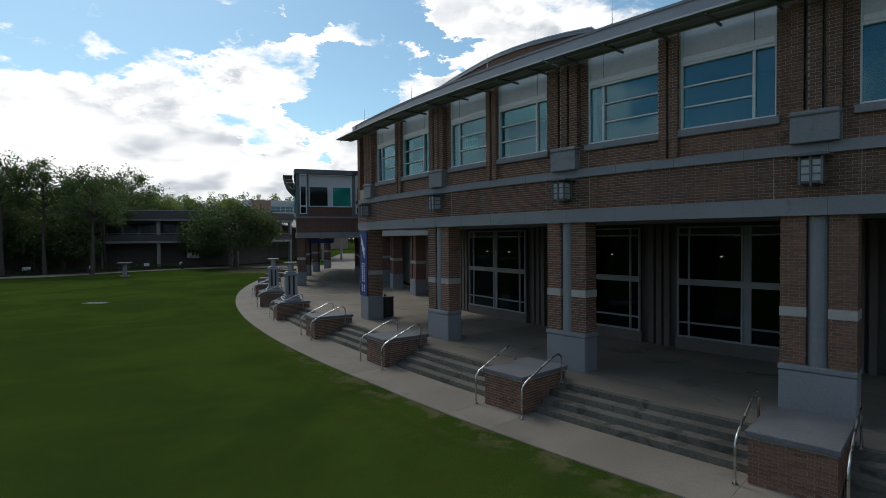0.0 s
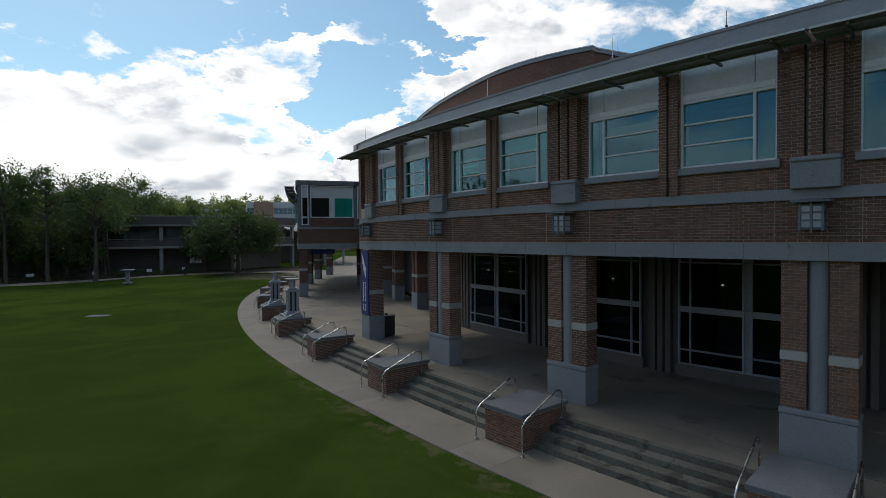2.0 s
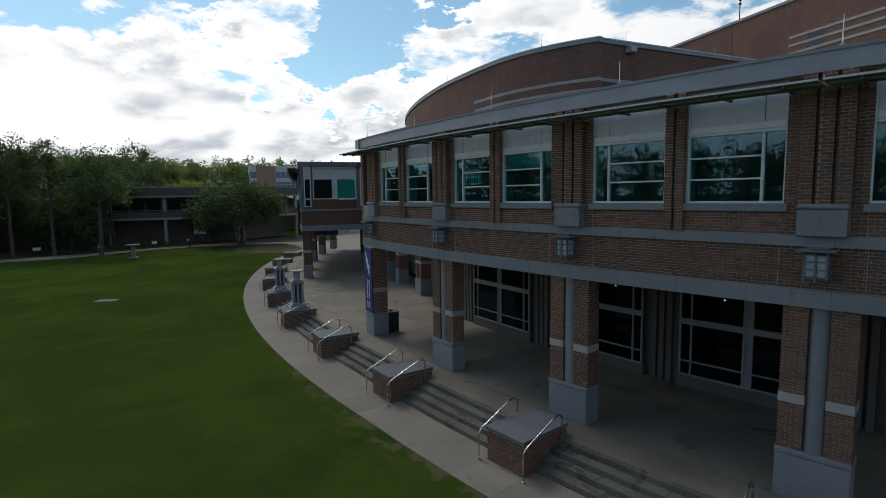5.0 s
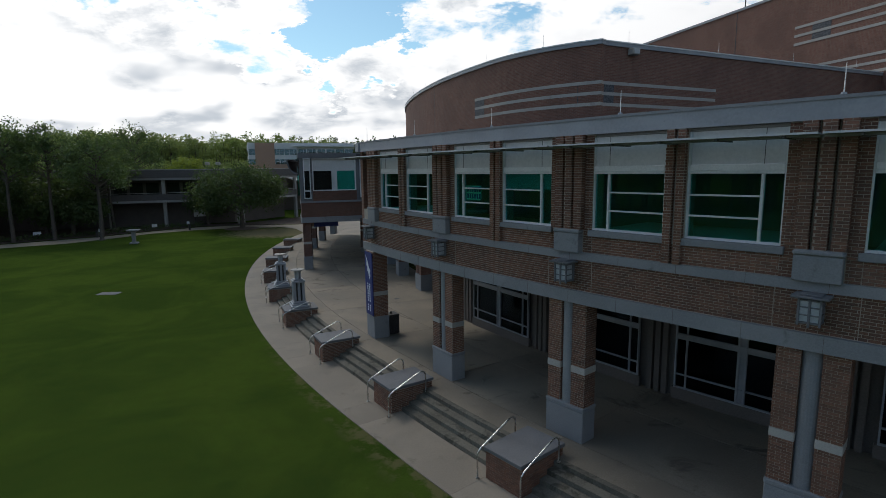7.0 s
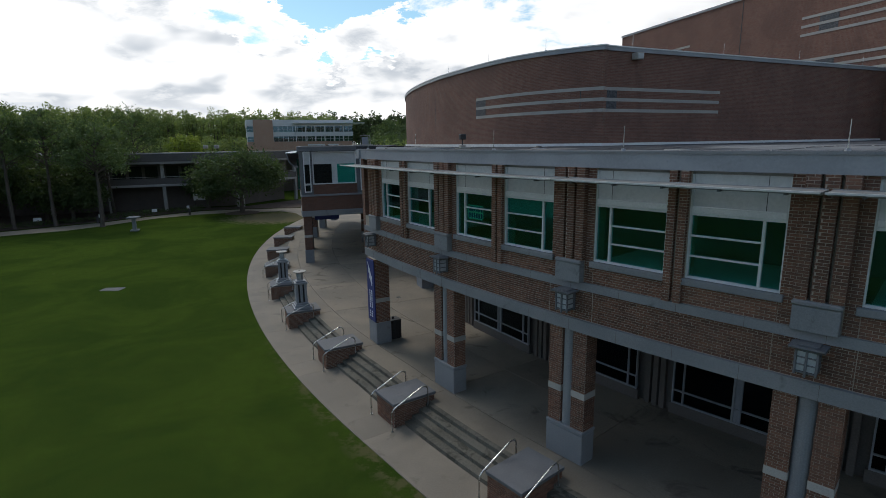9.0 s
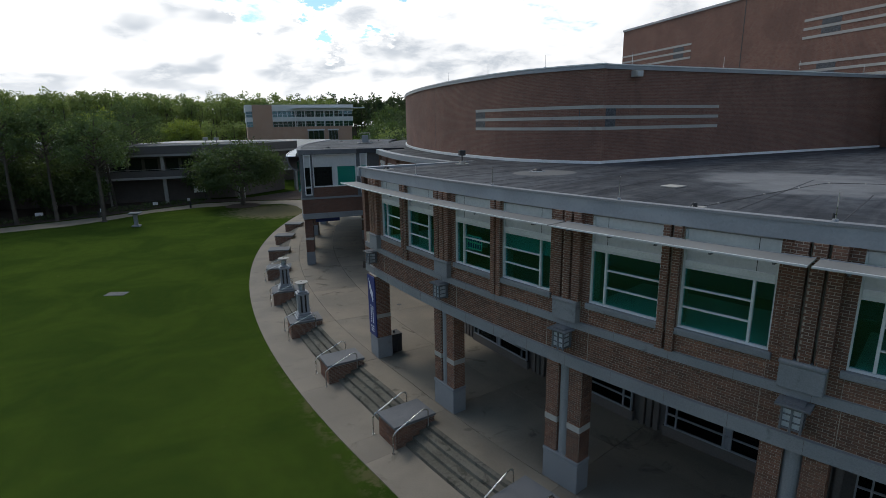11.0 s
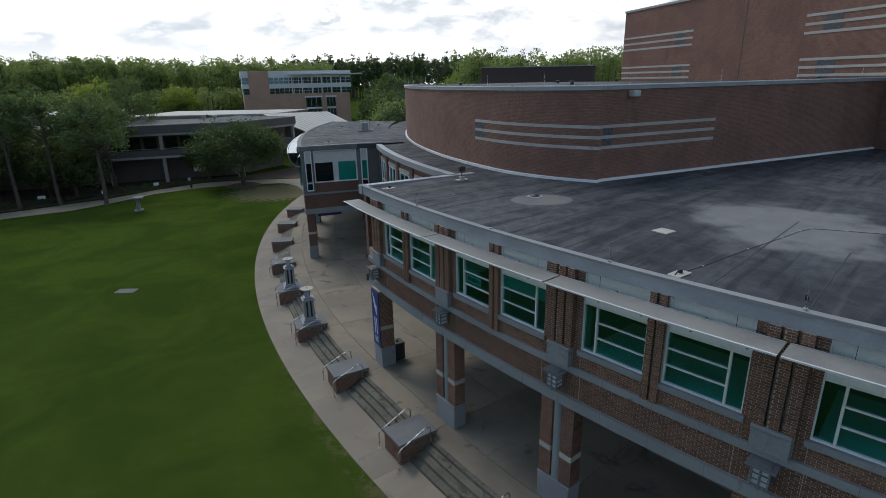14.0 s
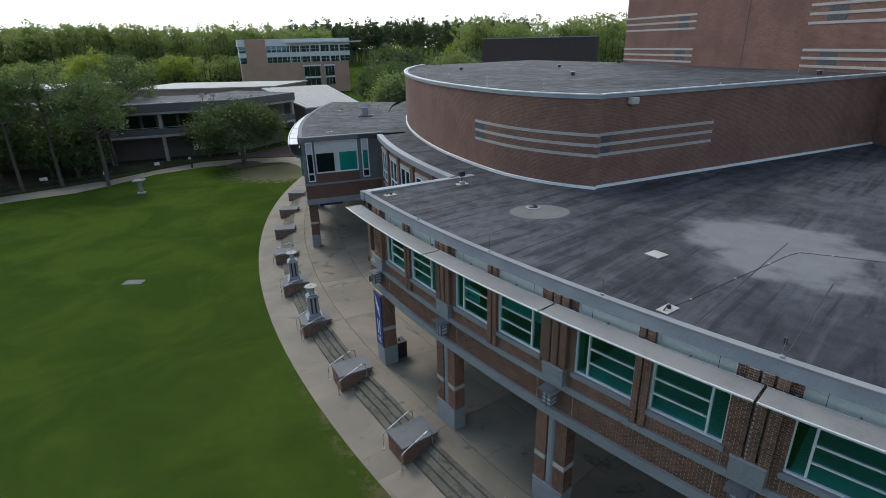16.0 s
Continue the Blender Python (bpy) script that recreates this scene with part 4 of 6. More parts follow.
arc_pts = [at(58.75 - 1.75 * max(0.0, (p - 213.0) / 6.5) ** 2 - 0.03 * max(0.0, 207.0 - p), p)[:2] for p in [219.2 - i * 1.0 for i in range(46)]]
out_pts = [corner] + arc_pts + [(6.0, 79.0), (15.6, 64.3), (33.0, 41.6)]
part("drum_wall", Shape().prism(out_pts[::-1], ZD0, ZD1), BRICK_FAR, drum)


def along(pts, off, z0, z1, thick):
    """A moulding along an open outline, set off outwards."""
    s = Shape()
    outer = []
    for i, p in enumerate(pts):
        a, b = Vector(pts[max(i - 1, 0)]), Vector(pts[min(i + 1, len(pts) - 1)])
        n = Vector(((b - a).y, -(b - a).x)).normalized()
        outer.append((Vector(p) - n * off, Vector(p) - n * (off - thick)))
    run = 0.0
    for (a, ai), (b, bi) in zip(outer, outer[1:]):
        Ls = (b - a).length
        s.face([(*a, z0), (*b, z0), (*b, z1), (*a, z1)], [(run, z0), (run + Ls, z0), (run + Ls, z1), (run, z1)])
        s.face([(*a, z1), (*b, z1), (*bi, z1), (*ai, z1)])
        s.face([(*a, z0), (*ai, z0), (*bi, z0), (*b, z0)])
        s.face([(*bi, z0), (*ai, z0), (*ai, z1), (*bi, z1)])
        run += Ls
    for q in (outer[0], outer[-1]):
        s.face([(*q[0], z0), (*q[1], z0), (*q[1], z1), (*q[0], z1)])
    return s


right = [(33.0, 41.6), corner]
line = right + arc_pts
part("drum_coping", along(line, 0.07, ZD1 - 0.04, ZD1 + 0.17, 0.35), METAL_GREY, drum, "grey metal coping with a pale edge")
part("coping_edge", along(line, 0.09, ZD1 + 0.14, ZD1 + 0.19, 0.12), WHITE_METAL, drum)
part("base_flashing", along(line, 0.12, ZD0, ZD0 + 0.15, 0.3), WHITE_METAL, drum, "pale sealed flashing at the foot of the drum")
part("drum_roof", Shape().prism([(p[0] * 0.985 + 0.3, p[1] * 0.985 + 0.8) for p in out_pts[::-1]], ZD1 - 0.2, ZD1 + 0.03), ROOF, drum, "dark membrane roof of the drum")
Lr = Vector(corner) - Vector(right[0])
stop = Vector(corner) - Lr.normalized() * 7.55
for z in (11.55, 12.04, 12.53):
    part("stripe", along([tuple(stop), corner] + arc_pts[:9], 0.012, z - 0.075, z + 0.075, 0.05), PALE_STONE, drum, "pale cast-stone stripe")
    part("stripe", along(arc_pts[30:38], 0.012, z - 0.075, z + 0.075, 0.05), PALE_STONE, drum)
GRILLE = surface("vent_grille", (0.025, 0.028, 0.035), (0.09, 0.095, 0.105), 0.6, 14, 4.0, 0.4, contrast=0.1)
for z in (11.795, 12.285):
    part("vent", along([tuple(Vector(corner) - Lr.normalized() * 0.6), corner, arc_pts[1]], 0.010, z - 0.17, z + 0.17, 0.05), GRILLE, drum, "dark patterned vent between stripes")
    part("vent", along(arc_pts[7:9], 0.010, z - 0.17, z + 0.17, 0.05), GRILLE, drum)
part("expansion_joint", along([arc_pts[14], (arc_pts[14][0] * 0.97 + arc_pts[15][0] * 0.03, arc_pts[14][1] * 0.97 + arc_pts[15][1] * 0.03)], 0.006, ZD0 + 0.25, ZD1 - 0.15, 0.05), DARK, drum)

tower = thing("stage_tower", "tall plain red brick stage tower with pale stripes", "building")
TP, TQ = Vector((15.5, 64.4)), Vector((27.2, 33.6))
td = (TQ - TP).normalized()
tn = Vector((td.y, -td.x))           # towards the roof's outer side
if tn.x > 0:
    tn = -tn
tl = (TQ - TP).length
back = [TP, TQ, TQ - tn * 26, TP - tn * 26]
part("tower_wall", Shape().prism([tuple(p) for p in back], 9.6, 21.4), BRICK_FAR, tower)
part("tower_coping", Shape().prism([tuple(p + tn * (0.08 if i in (0, 1) else 0) + td * (-0.08 if i in (0, 3) else 0)) for i, p in enumerate(back)], 21.35, 21.55), METAL_GREY, tower)
mT = Matrix(((td.x, tn.x, 0, TP.x), (td.y, tn.y, 0, TP.y), (0, 0, 1, 0), (0, 0, 0, 1)))
for u0, u1, v0 in ((0.0, 10.8, 8.4), (22.3, 32.0, 23.7)):
    for zs in ((14.6, 15.15, 15.7), (17.5, 18.1, 18.7)):
        for z in zs:
            part("stripe", Shape().box(u0, u1, -0.02, 0.03, z - 0.09, z + 0.09), PALE_STONE, tower, m=mT)
        for z in ((zs[0] + zs[1]) / 2, (zs[1] + zs[2]) / 2):
            part("vent", Shape().box(v0, v0 + 1.4, -0.02, 0.02, z - 0.19, z + 0.19), GRILLE, tower, m=mT)
part("expansion_joint", Shape().box(16.7, 16.77, -0.02, 0.012, 9.9, 21.3), DARK, tower, m=mT)
screen = thing("plant_screen", "ribbed brown metal plant screen behind the drum", "screen")
RIBBED = surface("ribbed_brown", (0.075, 0.05, 0.05), (0.10, 0.07, 0.068), 0.7, 12, 0.8, 0.1)
s = Shape()
s.box(-1.0, 25.0, 130.0, 138.0, 0.0, 17.4)
part("screen_body", s, RIBBED, screen)
for i in range(44):
    part("rib", Shape().box(-0.95 + i * 0.59, -0.70 + i * 0.59, 129.82, 130.02, 0.0, 17.3), RIBBED, screen)
part("screen_cap", Shape().box(-1.2, 25.2, 129.7, 138.2, 17.3, 17.5), METAL_GREY, screen)

# ---- blocks along the steps, handrails, lantern pillars ----
def step_block(phi):
    m = local(69.15 + bend(phi), phi)
    blk = thing("brick_pedestal", "low brick pedestal with a grey stone cap between flights of steps", "pedestal", "pedestals along the steps", m=m)
    part("body", Shape().box(-0.64, 0.64, -1.78, -0.03, -0.03, 0.85), MORTAR, blk)
    s = Shape()
    if phi in PED[2:4]:
        single_bricks(brick_rows(0, 1.28, 0.005, 0.85), -0.64, -0.03, blk)
    else:
        for a, b, za, zb in brick_rows(0, 1.28, 0.005, 0.85):
            add_brick(s, a, b, za, zb, flat_place(-0.64, -0.03))
    for a, b, za, zb in brick_rows(0, 1.75, 0.005, 0.85):
        add_brick(s, a, b, za, zb, side_place(-0.64, -1.78, -1))
        add_brick(s, a, b, za, zb, side_place(0.64, -1.78, 1))
    part("brickwork", s, BRICK, blk, weld=False, kind="stuff")
    part("cap", Shape().box(-0.69, 0.69, -1.83, 0.02, 0.85, 0.96, 0.012), CAP, blk, "grey stone cap")
    return blk


def handrail(phi, sx):
    m = local(69.15 + bend(phi), phi)
    x = sx * 0.80
    pts = [(x, 0.16, -0.03), (x, 0.16, 0.62), (x, 0.145, 0.74), (x, 0.08, 0.83), (x, 0.0, 0.88), (x, -1.05, 1.32), (x, -1.15, 1.36), (x, -1.27, 1.36), (x, -1.36, 1.31), (x, -1.40, 1.20), (x, -1.40, 0.55)]
    hr = thing("handrail", "bent stainless steel handrail beside the steps", "handrail", "handrails along the steps", m=m)
    sh = Shape().tube(pts, 0.024, 10)
    sh.smooth = True
    part("rail", sh, STEEL, hr)
    for y, z in ((0.16, 0.004), (-1.40, 0.604)):
        part("base_plate", Shape().lathe([(0.055, z), (0.055, z + 0.015)], x, y, 12), STEEL, hr)


for i, p in enumerate(PED):
    step_block(p)
    if i < 9:
        handrail(p, -1)
        handrail(p, 1)


def lantern_pillar(phi):
    m = local(68.25 + bend(phi), phi, 0.96)
    lp = thing("lantern_pillar", "grey-green metal lantern pillar with clustered posts and round top plate", "lamp", "lantern pillars on the pedestals", m=m)
    PAINT = METAL_GREY
    base = Shape().box(-0.50, 0.50, -0.50, 0.50, 0, 0.12, 0.015).box(-0.42, 0.42, -0.42, 0.42, 0.12, 0.24, 0.015).box(-0.36, 0.36, -0.36, 0.36, 0.24, 0.34, 0.02)
    part("base", base, PAINT, lp)
    part("core", Shape().box(-0.17, 0.17, -0.17, 0.17, 0.34, 1.42), DARK, lp)
    for x in (-0.24, 0.0, 0.24):
        for y in (-0.24, 0.0, 0.24):
            if x or y:
                part("post", Shape().box(x - 0.07, x + 0.07, y - 0.07, y + 0.07, 0.34, 1.42, 0.012), PAINT, lp)
    part("capital", Shape().box(-0.36, 0.36, -0.36, 0.36, 1.42, 1.54, 0.02).box(-0.27, 0.27, -0.27, 0.27, 1.54, 1.62, 0.02), PAINT, lp)
    part("lamp_glass", Shape().lathe([(0.11, 1.62), (0.11, 2.08)], 0, 0, 16), LAMP_GLASS, lp, "frosted lamp cylinder")
    for a in range(4):
        x, y = 0.19 * math.cos(a * math.pi / 2 + 0.785), 0.19 * math.sin(a * math.pi / 2 + 0.785)
        part("lamp_post", Shape().tube([(x, y, 1.62), (x, y, 2.10)], 0.022, 8), PAINT, lp)
    part("top_plate", Shape().lathe([(0.30, 2.08), (0.37, 2.11), (0.37, 2.15), (0.12, 2.17)], 0, 0, 28), PALE_STONE, lp, "pale round top plate")
    part("finial", Shape().lathe([(0.04, 2.16), (0.04, 2.19)], 0, 0, 10), DARK, lp)


lantern_pillar(PED[6] - 0.05)
lantern_pillar(PED[7] - 0.05)

# ---- wall lanterns ----
def wall_lantern(phi):
    m = local(RW + 0.11, phi)
    wl = thing("wall_lantern", "square wall lantern with metal cage, frosted panes and flat hood", "lamp", "lanterns on the spandrel wall", m=m)
    part("hood", Shape().box(-0.33, 0.33, -0.08, 0.40, 5.97, 6.02, 0.01).box(-0.2, 0.2, -0.08, 0.3, 6.02, 6.05, 0.01), CAP, wl)
    part("lamp_glass", Shape().box(-0.17, 0.17, -0.02, 0.27, 5.48, 5.90), LAMP_GLASS, wl, "frosted pane box")
    part("back_plate", Shape().box(-0.2, 0.2, -0.10, -0.02, 5.42, 5.97), CAP, wl)
    for x in (-0.19, 0.0, 0.19):
        part("bar", Shape().box(x - 0.022, x + 0.022, 0.26, 0.31, 5.40 - 0.04 * (x == 0), 5.97, 0.006), CAP, wl)
    for z in (5.46, 5.62, 5.78, 5.92):
        part("cross_bar", Shape().box(-0.20, 0.20, 0.27, 0.30, z - 0.012, z + 0.012), CAP, wl)
        for x in (-0.195, 0.195):
            part("side_bar", Shape().box(x - 0.012, x + 0.012, -0.02, 0.28, z - 0.012, z + 0.012), CAP, wl)
    part("bottom_plate", Shape().box(-0.19, 0.19, -0.02, 0.28, 5.43, 5.47), CAP, wl)


for p in COL[:-1]:
    wall_lantern(p - 0.02)
wall_lantern(214.25)

# ---- banner on the end column, bin beside it ----
mB = local(66.72, 214.2)
bn = thing("banner", "dark blue vertical banner with pale bird shape and lettering bars", "banner", m=mB)
part("cloth", Shape().box(-0.44, 0.44, -0.02, 0.03, 1.72, 4.76, 0.004), BANNER, bn)
bird = [(0.33, 4.62), (0.20, 4.30), (0.22, 4.12), (0.10, 4.02), (0.13, 3.86), (0.0, 3.74), (-0.10, 3.50), (-0.20, 3.46), (-0.14, 3.62), (-0.24, 3.60), (-0.17, 3.74), (-0.22, 3.92), (-0.06, 4.06), (0.02, 4.24), (0.14, 4.42)]
wingmark = Shape()
wingmark.face([(x, 0.036, z) for x, z in bird])
for (xa, za), (xb, zb) in zip(bird, bird[1:] + bird[:1]):
    wingmark.face([(xa, 0.028, za), (xb, 0.028, zb), (xb, 0.036, zb), (xa, 0.036, za)])
part("bird_mark", wingmark, BANNER_MARK, bn, "pale bird shape")
for x, z0, n in ((0.13, 3.25, 12), (-0.10, 3.25, 12)):
    for i in range(n):
        if i in (8,):
            continue
        z = z0 - i * 0.115
        part("lettering_bar", Shape().box(x - 0.055, x + 0.055, 0.028, 0.034, z - 0.085, z), BANNER_MARK, bn)
for z in (1.72, 4.74):
    part("banner_rod", Shape().tube([(-0.47, 0.01, z), (0.47, 0.01, z)], 0.02), DARK, bn)

bin_ = thing("litter_bin", "dark slatted litter bin beside the column", "bin", m=pose(-4.3, 25.15, TERR, 0, 0, 35))
for i in range(7):
    for y in (-0.29, 0.29):
        part("slat", Shape().box(-0.29 + i * 0.083, -0.225 + i * 0.083, y - 0.015, y + 0.015, 0.05, 0.93), DARK, bin_)
        part("slat", Shape().box(y - 0.015, y + 0.015, -0.29 + i * 0.083, -0.225 + i * 0.083, 0.05, 0.93), DARK, bin_)
part("liner", Shape().box(-0.26, 0.26, -0.26, 0.26, 0.0, 0.9), DARK, bin_)
part("lid", Shape().box(-0.32, 0.32, -0.32, 0.32, 0.93, 0.99, 0.015), DARK, bin_)
part("lid_knob", Shape().lathe([(0.06, 0.99), (0.05, 1.08), (0.02, 1.1)], 0, 0, 10), DARK, bin_)

# ---- paper sign in a window ----
sign = thing("window_sign", "mint paper sign with two rows of lettering bars in the window", "sign", m=local(RW, 221.05))
part("paper", Shape().box(-0.40, 0.42, -0.145, -0.14, 7.55, 8.05), surface("mint_paper", (0.25, 0.55, 0.45), (0.3, 0.6, 0.5), 0.8), sign)
for r in range(2):
    for i in range(6):
        part("lettering_bar", Shape().box(-0.36 + i * 0.125, -0.27 + i * 0.125, -0.14, -0.137, 7.83 - r * 0.23, 8.0 - r * 0.23), BANNER, sign)

# ---- things on the roofs ----
ZR = 9.785


def roof_z(x, y):
    """Height of the roof, which rises a little towards the drum."""
    return ZR + min(max(66.1 - math.hypot(x - CX, y - CY), 0.0), 8.6) * 0.0169




def roof_plate(x, y, z=None, size=0.30):
    z = roof_z(x, y) if z is None else z
    v = thing("roof_vent", "small pale sealed plate with a dark pipe stub on the roof", "roof vent", "vents on the roof", m=pose(x, y, z, 0, 0, 40))
    part("plate", Shape().box(-size, size, -size * 0.6, size * 0.6, 0, 0.03, 0.01), PALE_STONE, v)
    part("pipe_stub", Shape().lathe([(0.06, 0.03), (0.05, 0.13), (0.03, 0.14)], 0.05, 0, 12), DARK, v)
    part("bracket", Shape().tube([(-0.2, 0, 0.03), (-0.05, 0, 0.14), (0.2, 0.05, 0.06)], 0.02), DARK, v)


for x, y in ((5.48, 13.6), (-4.35, 25.3)):
    roof_plate(x, y)
roof_plate(-13.0, 44.6, 9.95)
roof_plate(-12.2, 62.0, 9.95)
roof_plate(-16.0, 60.0, 9.95)
fl = thing("roof_floodlight", "dark floodlight on a pale base at the roof edge", "floodlight", m=pose(-0.85, 27.1, roof_z(-0.85, 27.1), 0, 0, 30))
part("base", Shape().box(-0.32, 0.32, -0.2, 0.2, 0, 0.05, 0.015).box(-0.13, 0.13, -0.1, 0.1, 0.05, 0.19, 0.015), PALE_STONE, fl)
part("stem", Shape().tube([(0, 0, 0.18), (0, 0, 0.5)], 0.03), DARK, fl)
part("head", Shape().box(-0.16, 0.16, -0.12, 0.12, 0.45, 0.72, 0.03), DARK, fl)
for x, y in ((2.52, 23.0),):
    dr = thing("roof_drain", "dark domed roof drain in a dried ring", "drain", m=pose(x, y, roof_z(x, y)))
    part("dome", Shape().lathe([(0.22, 0), (0.2, 0.06), (0.1, 0.12), (0.02, 0.13)], 0, 0, 14), DARK, dr)
    part("collar", Shape().lathe([(0.34, 0), (0.34, 0.02), (0.22, 0.03)], 0, 0, 18), METAL_GREY, dr)
pv = thing("roof_paver", "pale square paver lying on the roof", "paver", m=pose(6.28, 17.5, roof_z(6.28, 17.5), 0, 0, 38))
part("slab", Shape().box(-0.28, 0.28, -0.28, 0.28, 0, 0.04, 0.01), PALE_STONE, pv)
cb = thing("lightning_cable", "thin dark lightning cable across the roof", "cable")
cable = [(5.65, 13.75), (6.3, 14.2), (8.1, 15.6), (9.6, 16.7), (10.5, 17.4), (11.02, 17.67), (11.9, 17.35), (13.3, 16.8), (15.7, 16.0), (18.2, 15.0)]
part("conductor", Shape().tube([(x, y, roof_z(x, y) + 0.012) for x, y in cable], 0.008, 6), DARK, cb)
for i, (x, y) in enumerate(cable[1:9]):
    part("clip", Shape().lathe([(0.035, roof_z(x, y)), (0.028, roof_z(x, y) + 0.03)], x, y, 8), PALE_STONE, cb)
edge_line = thing("lightning_cable", "thin dark lightning cable along the inner roof edge", "cable")
R_EDGE = 66.33
part("conductor", Shape().tube([at(R_EDGE, NEAR - 0.3 - (NEAR - END - 0.4) * i / 60, ZR + 0.025) for i in range(61)], 0.009, 6), DARK, edge_line)
for i in range(30):
    part("clip", Shape().box(-0.035, 0.035, -0.03, 0.03, -0.004, 0.03, 0.006), PALE_STONE, edge_line, m=local(R_EDGE, NEAR - 0.5 - 0.92 * i, ZR))
nub = thing("roof_stub", "short dark pipe stub on the roof", "pipe", m=pose(7.75, 11.95, roof_z(7.75, 11.95)))
part("pipe", Shape().lathe([(0.04, 0), (0.04, 0.14), (0.05, 0.15)], 0, 0, 10), DARK, nub)


def air_rod(x, y, z, h=0.6):
    r = thing("lightning_rod", "thin metal lightning rod at the roof edge", "lightning rod", "lightning rods", m=pose(x, y, z))
    part("rod", Shape().tube([(0, 0, 0.03), (0, 0, h)], 0.012, 6, 0.006), STEEL, r)
    part("foot", Shape().lathe([(0.06, 0), (0.05, 0.05)], 0, 0, 8), METAL_GREY, r)


for p in (232.5, 229.97, 226.0, 222.0, 218.0, 214.0):
    air_rod(*at(66.5, p)[:2], ZF1 + 0.03)
for p in (216.5, 212.0, 207.0, 202.0, 197.0, 192.0):
    air_rod(*at(58.45 - 0.03 * max(0.0, 207.0 - p) - 0.7 * max(0.0, (p - 213.0) / 6.5) ** 2, p)[:2], ZD1 + 0.17, 0.6)
for t in (0.05, 0.25, 0.45, 0.65, 0.85):
    air_rod(corner[0] + (33 - corner[0]) * t - 0.05, corner[1] + (41.6 - corner[1]) * t + 0.2, ZD1 + 0.17, 0.6)
tall = thing("vent_pipe", "slender pale vent pipe on the roof", "pipe", m=pose(12.4, 14.6, roof_z(12.4, 14.6)))
part("pipe", Shape().lathe([(0.05, 0), (0.05, 0.75), (0.02, 0.78), (0.012, 1.3)], 0, 0, 10), PALE_STONE, tall)
ant = thing("aerial", "dark whip aerial on the stage tower", "aerial", m=pose(TP.x + td.x * 17.5, TP.y + td.y * 17.5, 21.55))
part("mast", Shape().tube([(0, 0, 0), (0, 0, 3.2)], 0.05, 8, 0.02), DARK, ant)
for z in (1.2, 1.5, 1.8):
    part("collar", Shape().lathe([(0.12, z), (0.12, z + 0.12)], 0, 0, 10), DARK, ant)
mF = pose(7.3, 27.0, 0, 0, 0, 29.6)
fd = thing("drum_floodlight", "pale floodlight box under the drum coping", "floodlight", m=mF)
part("box", Shape().box(-0.22, 0.22, -0.36, 0.0, 13.86, 14.16, 0.02), PALE_STONE, fd)
part("lens", Shape().box(-0.17, 0.17, -0.38, -0.36, 13.9, 14.12), LAMP_GLASS, fd)
for x, y in ((-2.2, 54.4), (7.4, 55.9), (14.9, 64.1), (22.2, 38.7), (6.8, 42.7)):
    u = thing("drum_roof_vent", "small dark vent box on the drum roof", "roof vent", "vents on the drum roof", m=pose(x, y, ZD1 + 0.03, 0, 0, 25))
    part("housing", Shape().box(-0.11, 0.11, -0.11, 0.11, 0, 0.24, 0.02), DARK, u)
    part("hood", Shape().box(-0.15, 0.15, -0.15, 0.15, 0.24, 0.28, 0.01), METAL_GREY, u)
hood = thing("roof_unit", "white framed roof unit on the wing roof", "roof unit", m=pose(-12.15, 55.0, 9.95, 0, 0, 15))
part("base", Shape().box(-0.8, 0.8, -0.2, 0.2, 0, 0.12, 0.02), PALE_STONE, hood)
part("frame_hoop", Shape().tube([(-0.5, 0, 0.1), (-0.5, 0, 1.05), (0.5, 0, 1.05), (0.5, 0, 0.1)], 0.045, 8), PALE_STONE, hood)
part("inner_box", Shape().box(-0.34, 0.34, -0.1, 0.1, 0.12, 0.85, 0.03), METAL_GREY, hood)
un = thing("air_handler", "pale grey air handling box on the roof", "roof unit", m=pose(-9.4, 71.0, 9.92, 0, 0, 10))
part("casing", Shape().box(-0.75, 0.75, -0.6, 0.6, 0.1, 1.35, 0.04), METAL_GREY, un)
part("top", Shape().box(-0.8, 0.8, -0.65, 0.65, 1.35, 1.42, 0.02), PALE_STONE, un)
part("curb", Shape().box(-0.7, 0.7, -0.55, 0.55, 0.0, 0.1), DARK, un)

td_ = thing("terrace_drain", "small dark round floor drain in the terrace", "drain", m=pose(-5.2, 32.1, TERR))
part("grate", Shape().lathe([(0.16, -0.01), (0.16, 0.006), (0.10, 0.008)], 0, 0, 16), DARK, td_)

# seams of the roof membrane, fanning from the edge
SEAM = surface("seam_tape", (0.026, 0.028, 0.033), (0.055, 0.058, 0.065), 0.85, 6, 0.8, 0.1, contrast=0.7)
for i in range(13):
    p = 237.6 - i * 1.9 + 0.2 * math.sin(i * 3.1)
    R0 = 60.5 + 2.5 * math.sin(i * 2.3)
    w = 0.014 + 0.005 * math.sin(i * 1.7)
    s = Shape()
    zi = (66.0 - R0) * 0.0169
    s.face([(-w, R0 - 66, zi + 0.008), (w, R0 - 66, zi + 0.008), (w, -0.05, 0.012), (-w, -0.05, 0.012)])
    s.face([(-w, -0.05, -0.01), (w, -0.05, -0.01), (w, -0.05, 0.012), (-w, -0.05, 0.012)])
    s.face([(-w, R0 - 66, zi - 0.01), (-w, -0.05, -0.01), (-w, -0.05, 0.012), (-w, R0 - 66, zi + 0.008)])
    s.face([(w, R0 - 66, zi - 0.01), (w, -0.05, -0.01), (w, -0.05, 0.012), (w, R0 - 66, zi + 0.008)])
    part("seam", s, SEAM, roof, m=local(66.0, p, ZR))

# ---- paths, beds and far buildings ----
def sheet(name, pts, z, material, label, category):
    s = Shape().prism(pts, -0.2, z)
    return tagged(part(name, s, material, kind="structure", label=label), category=category)


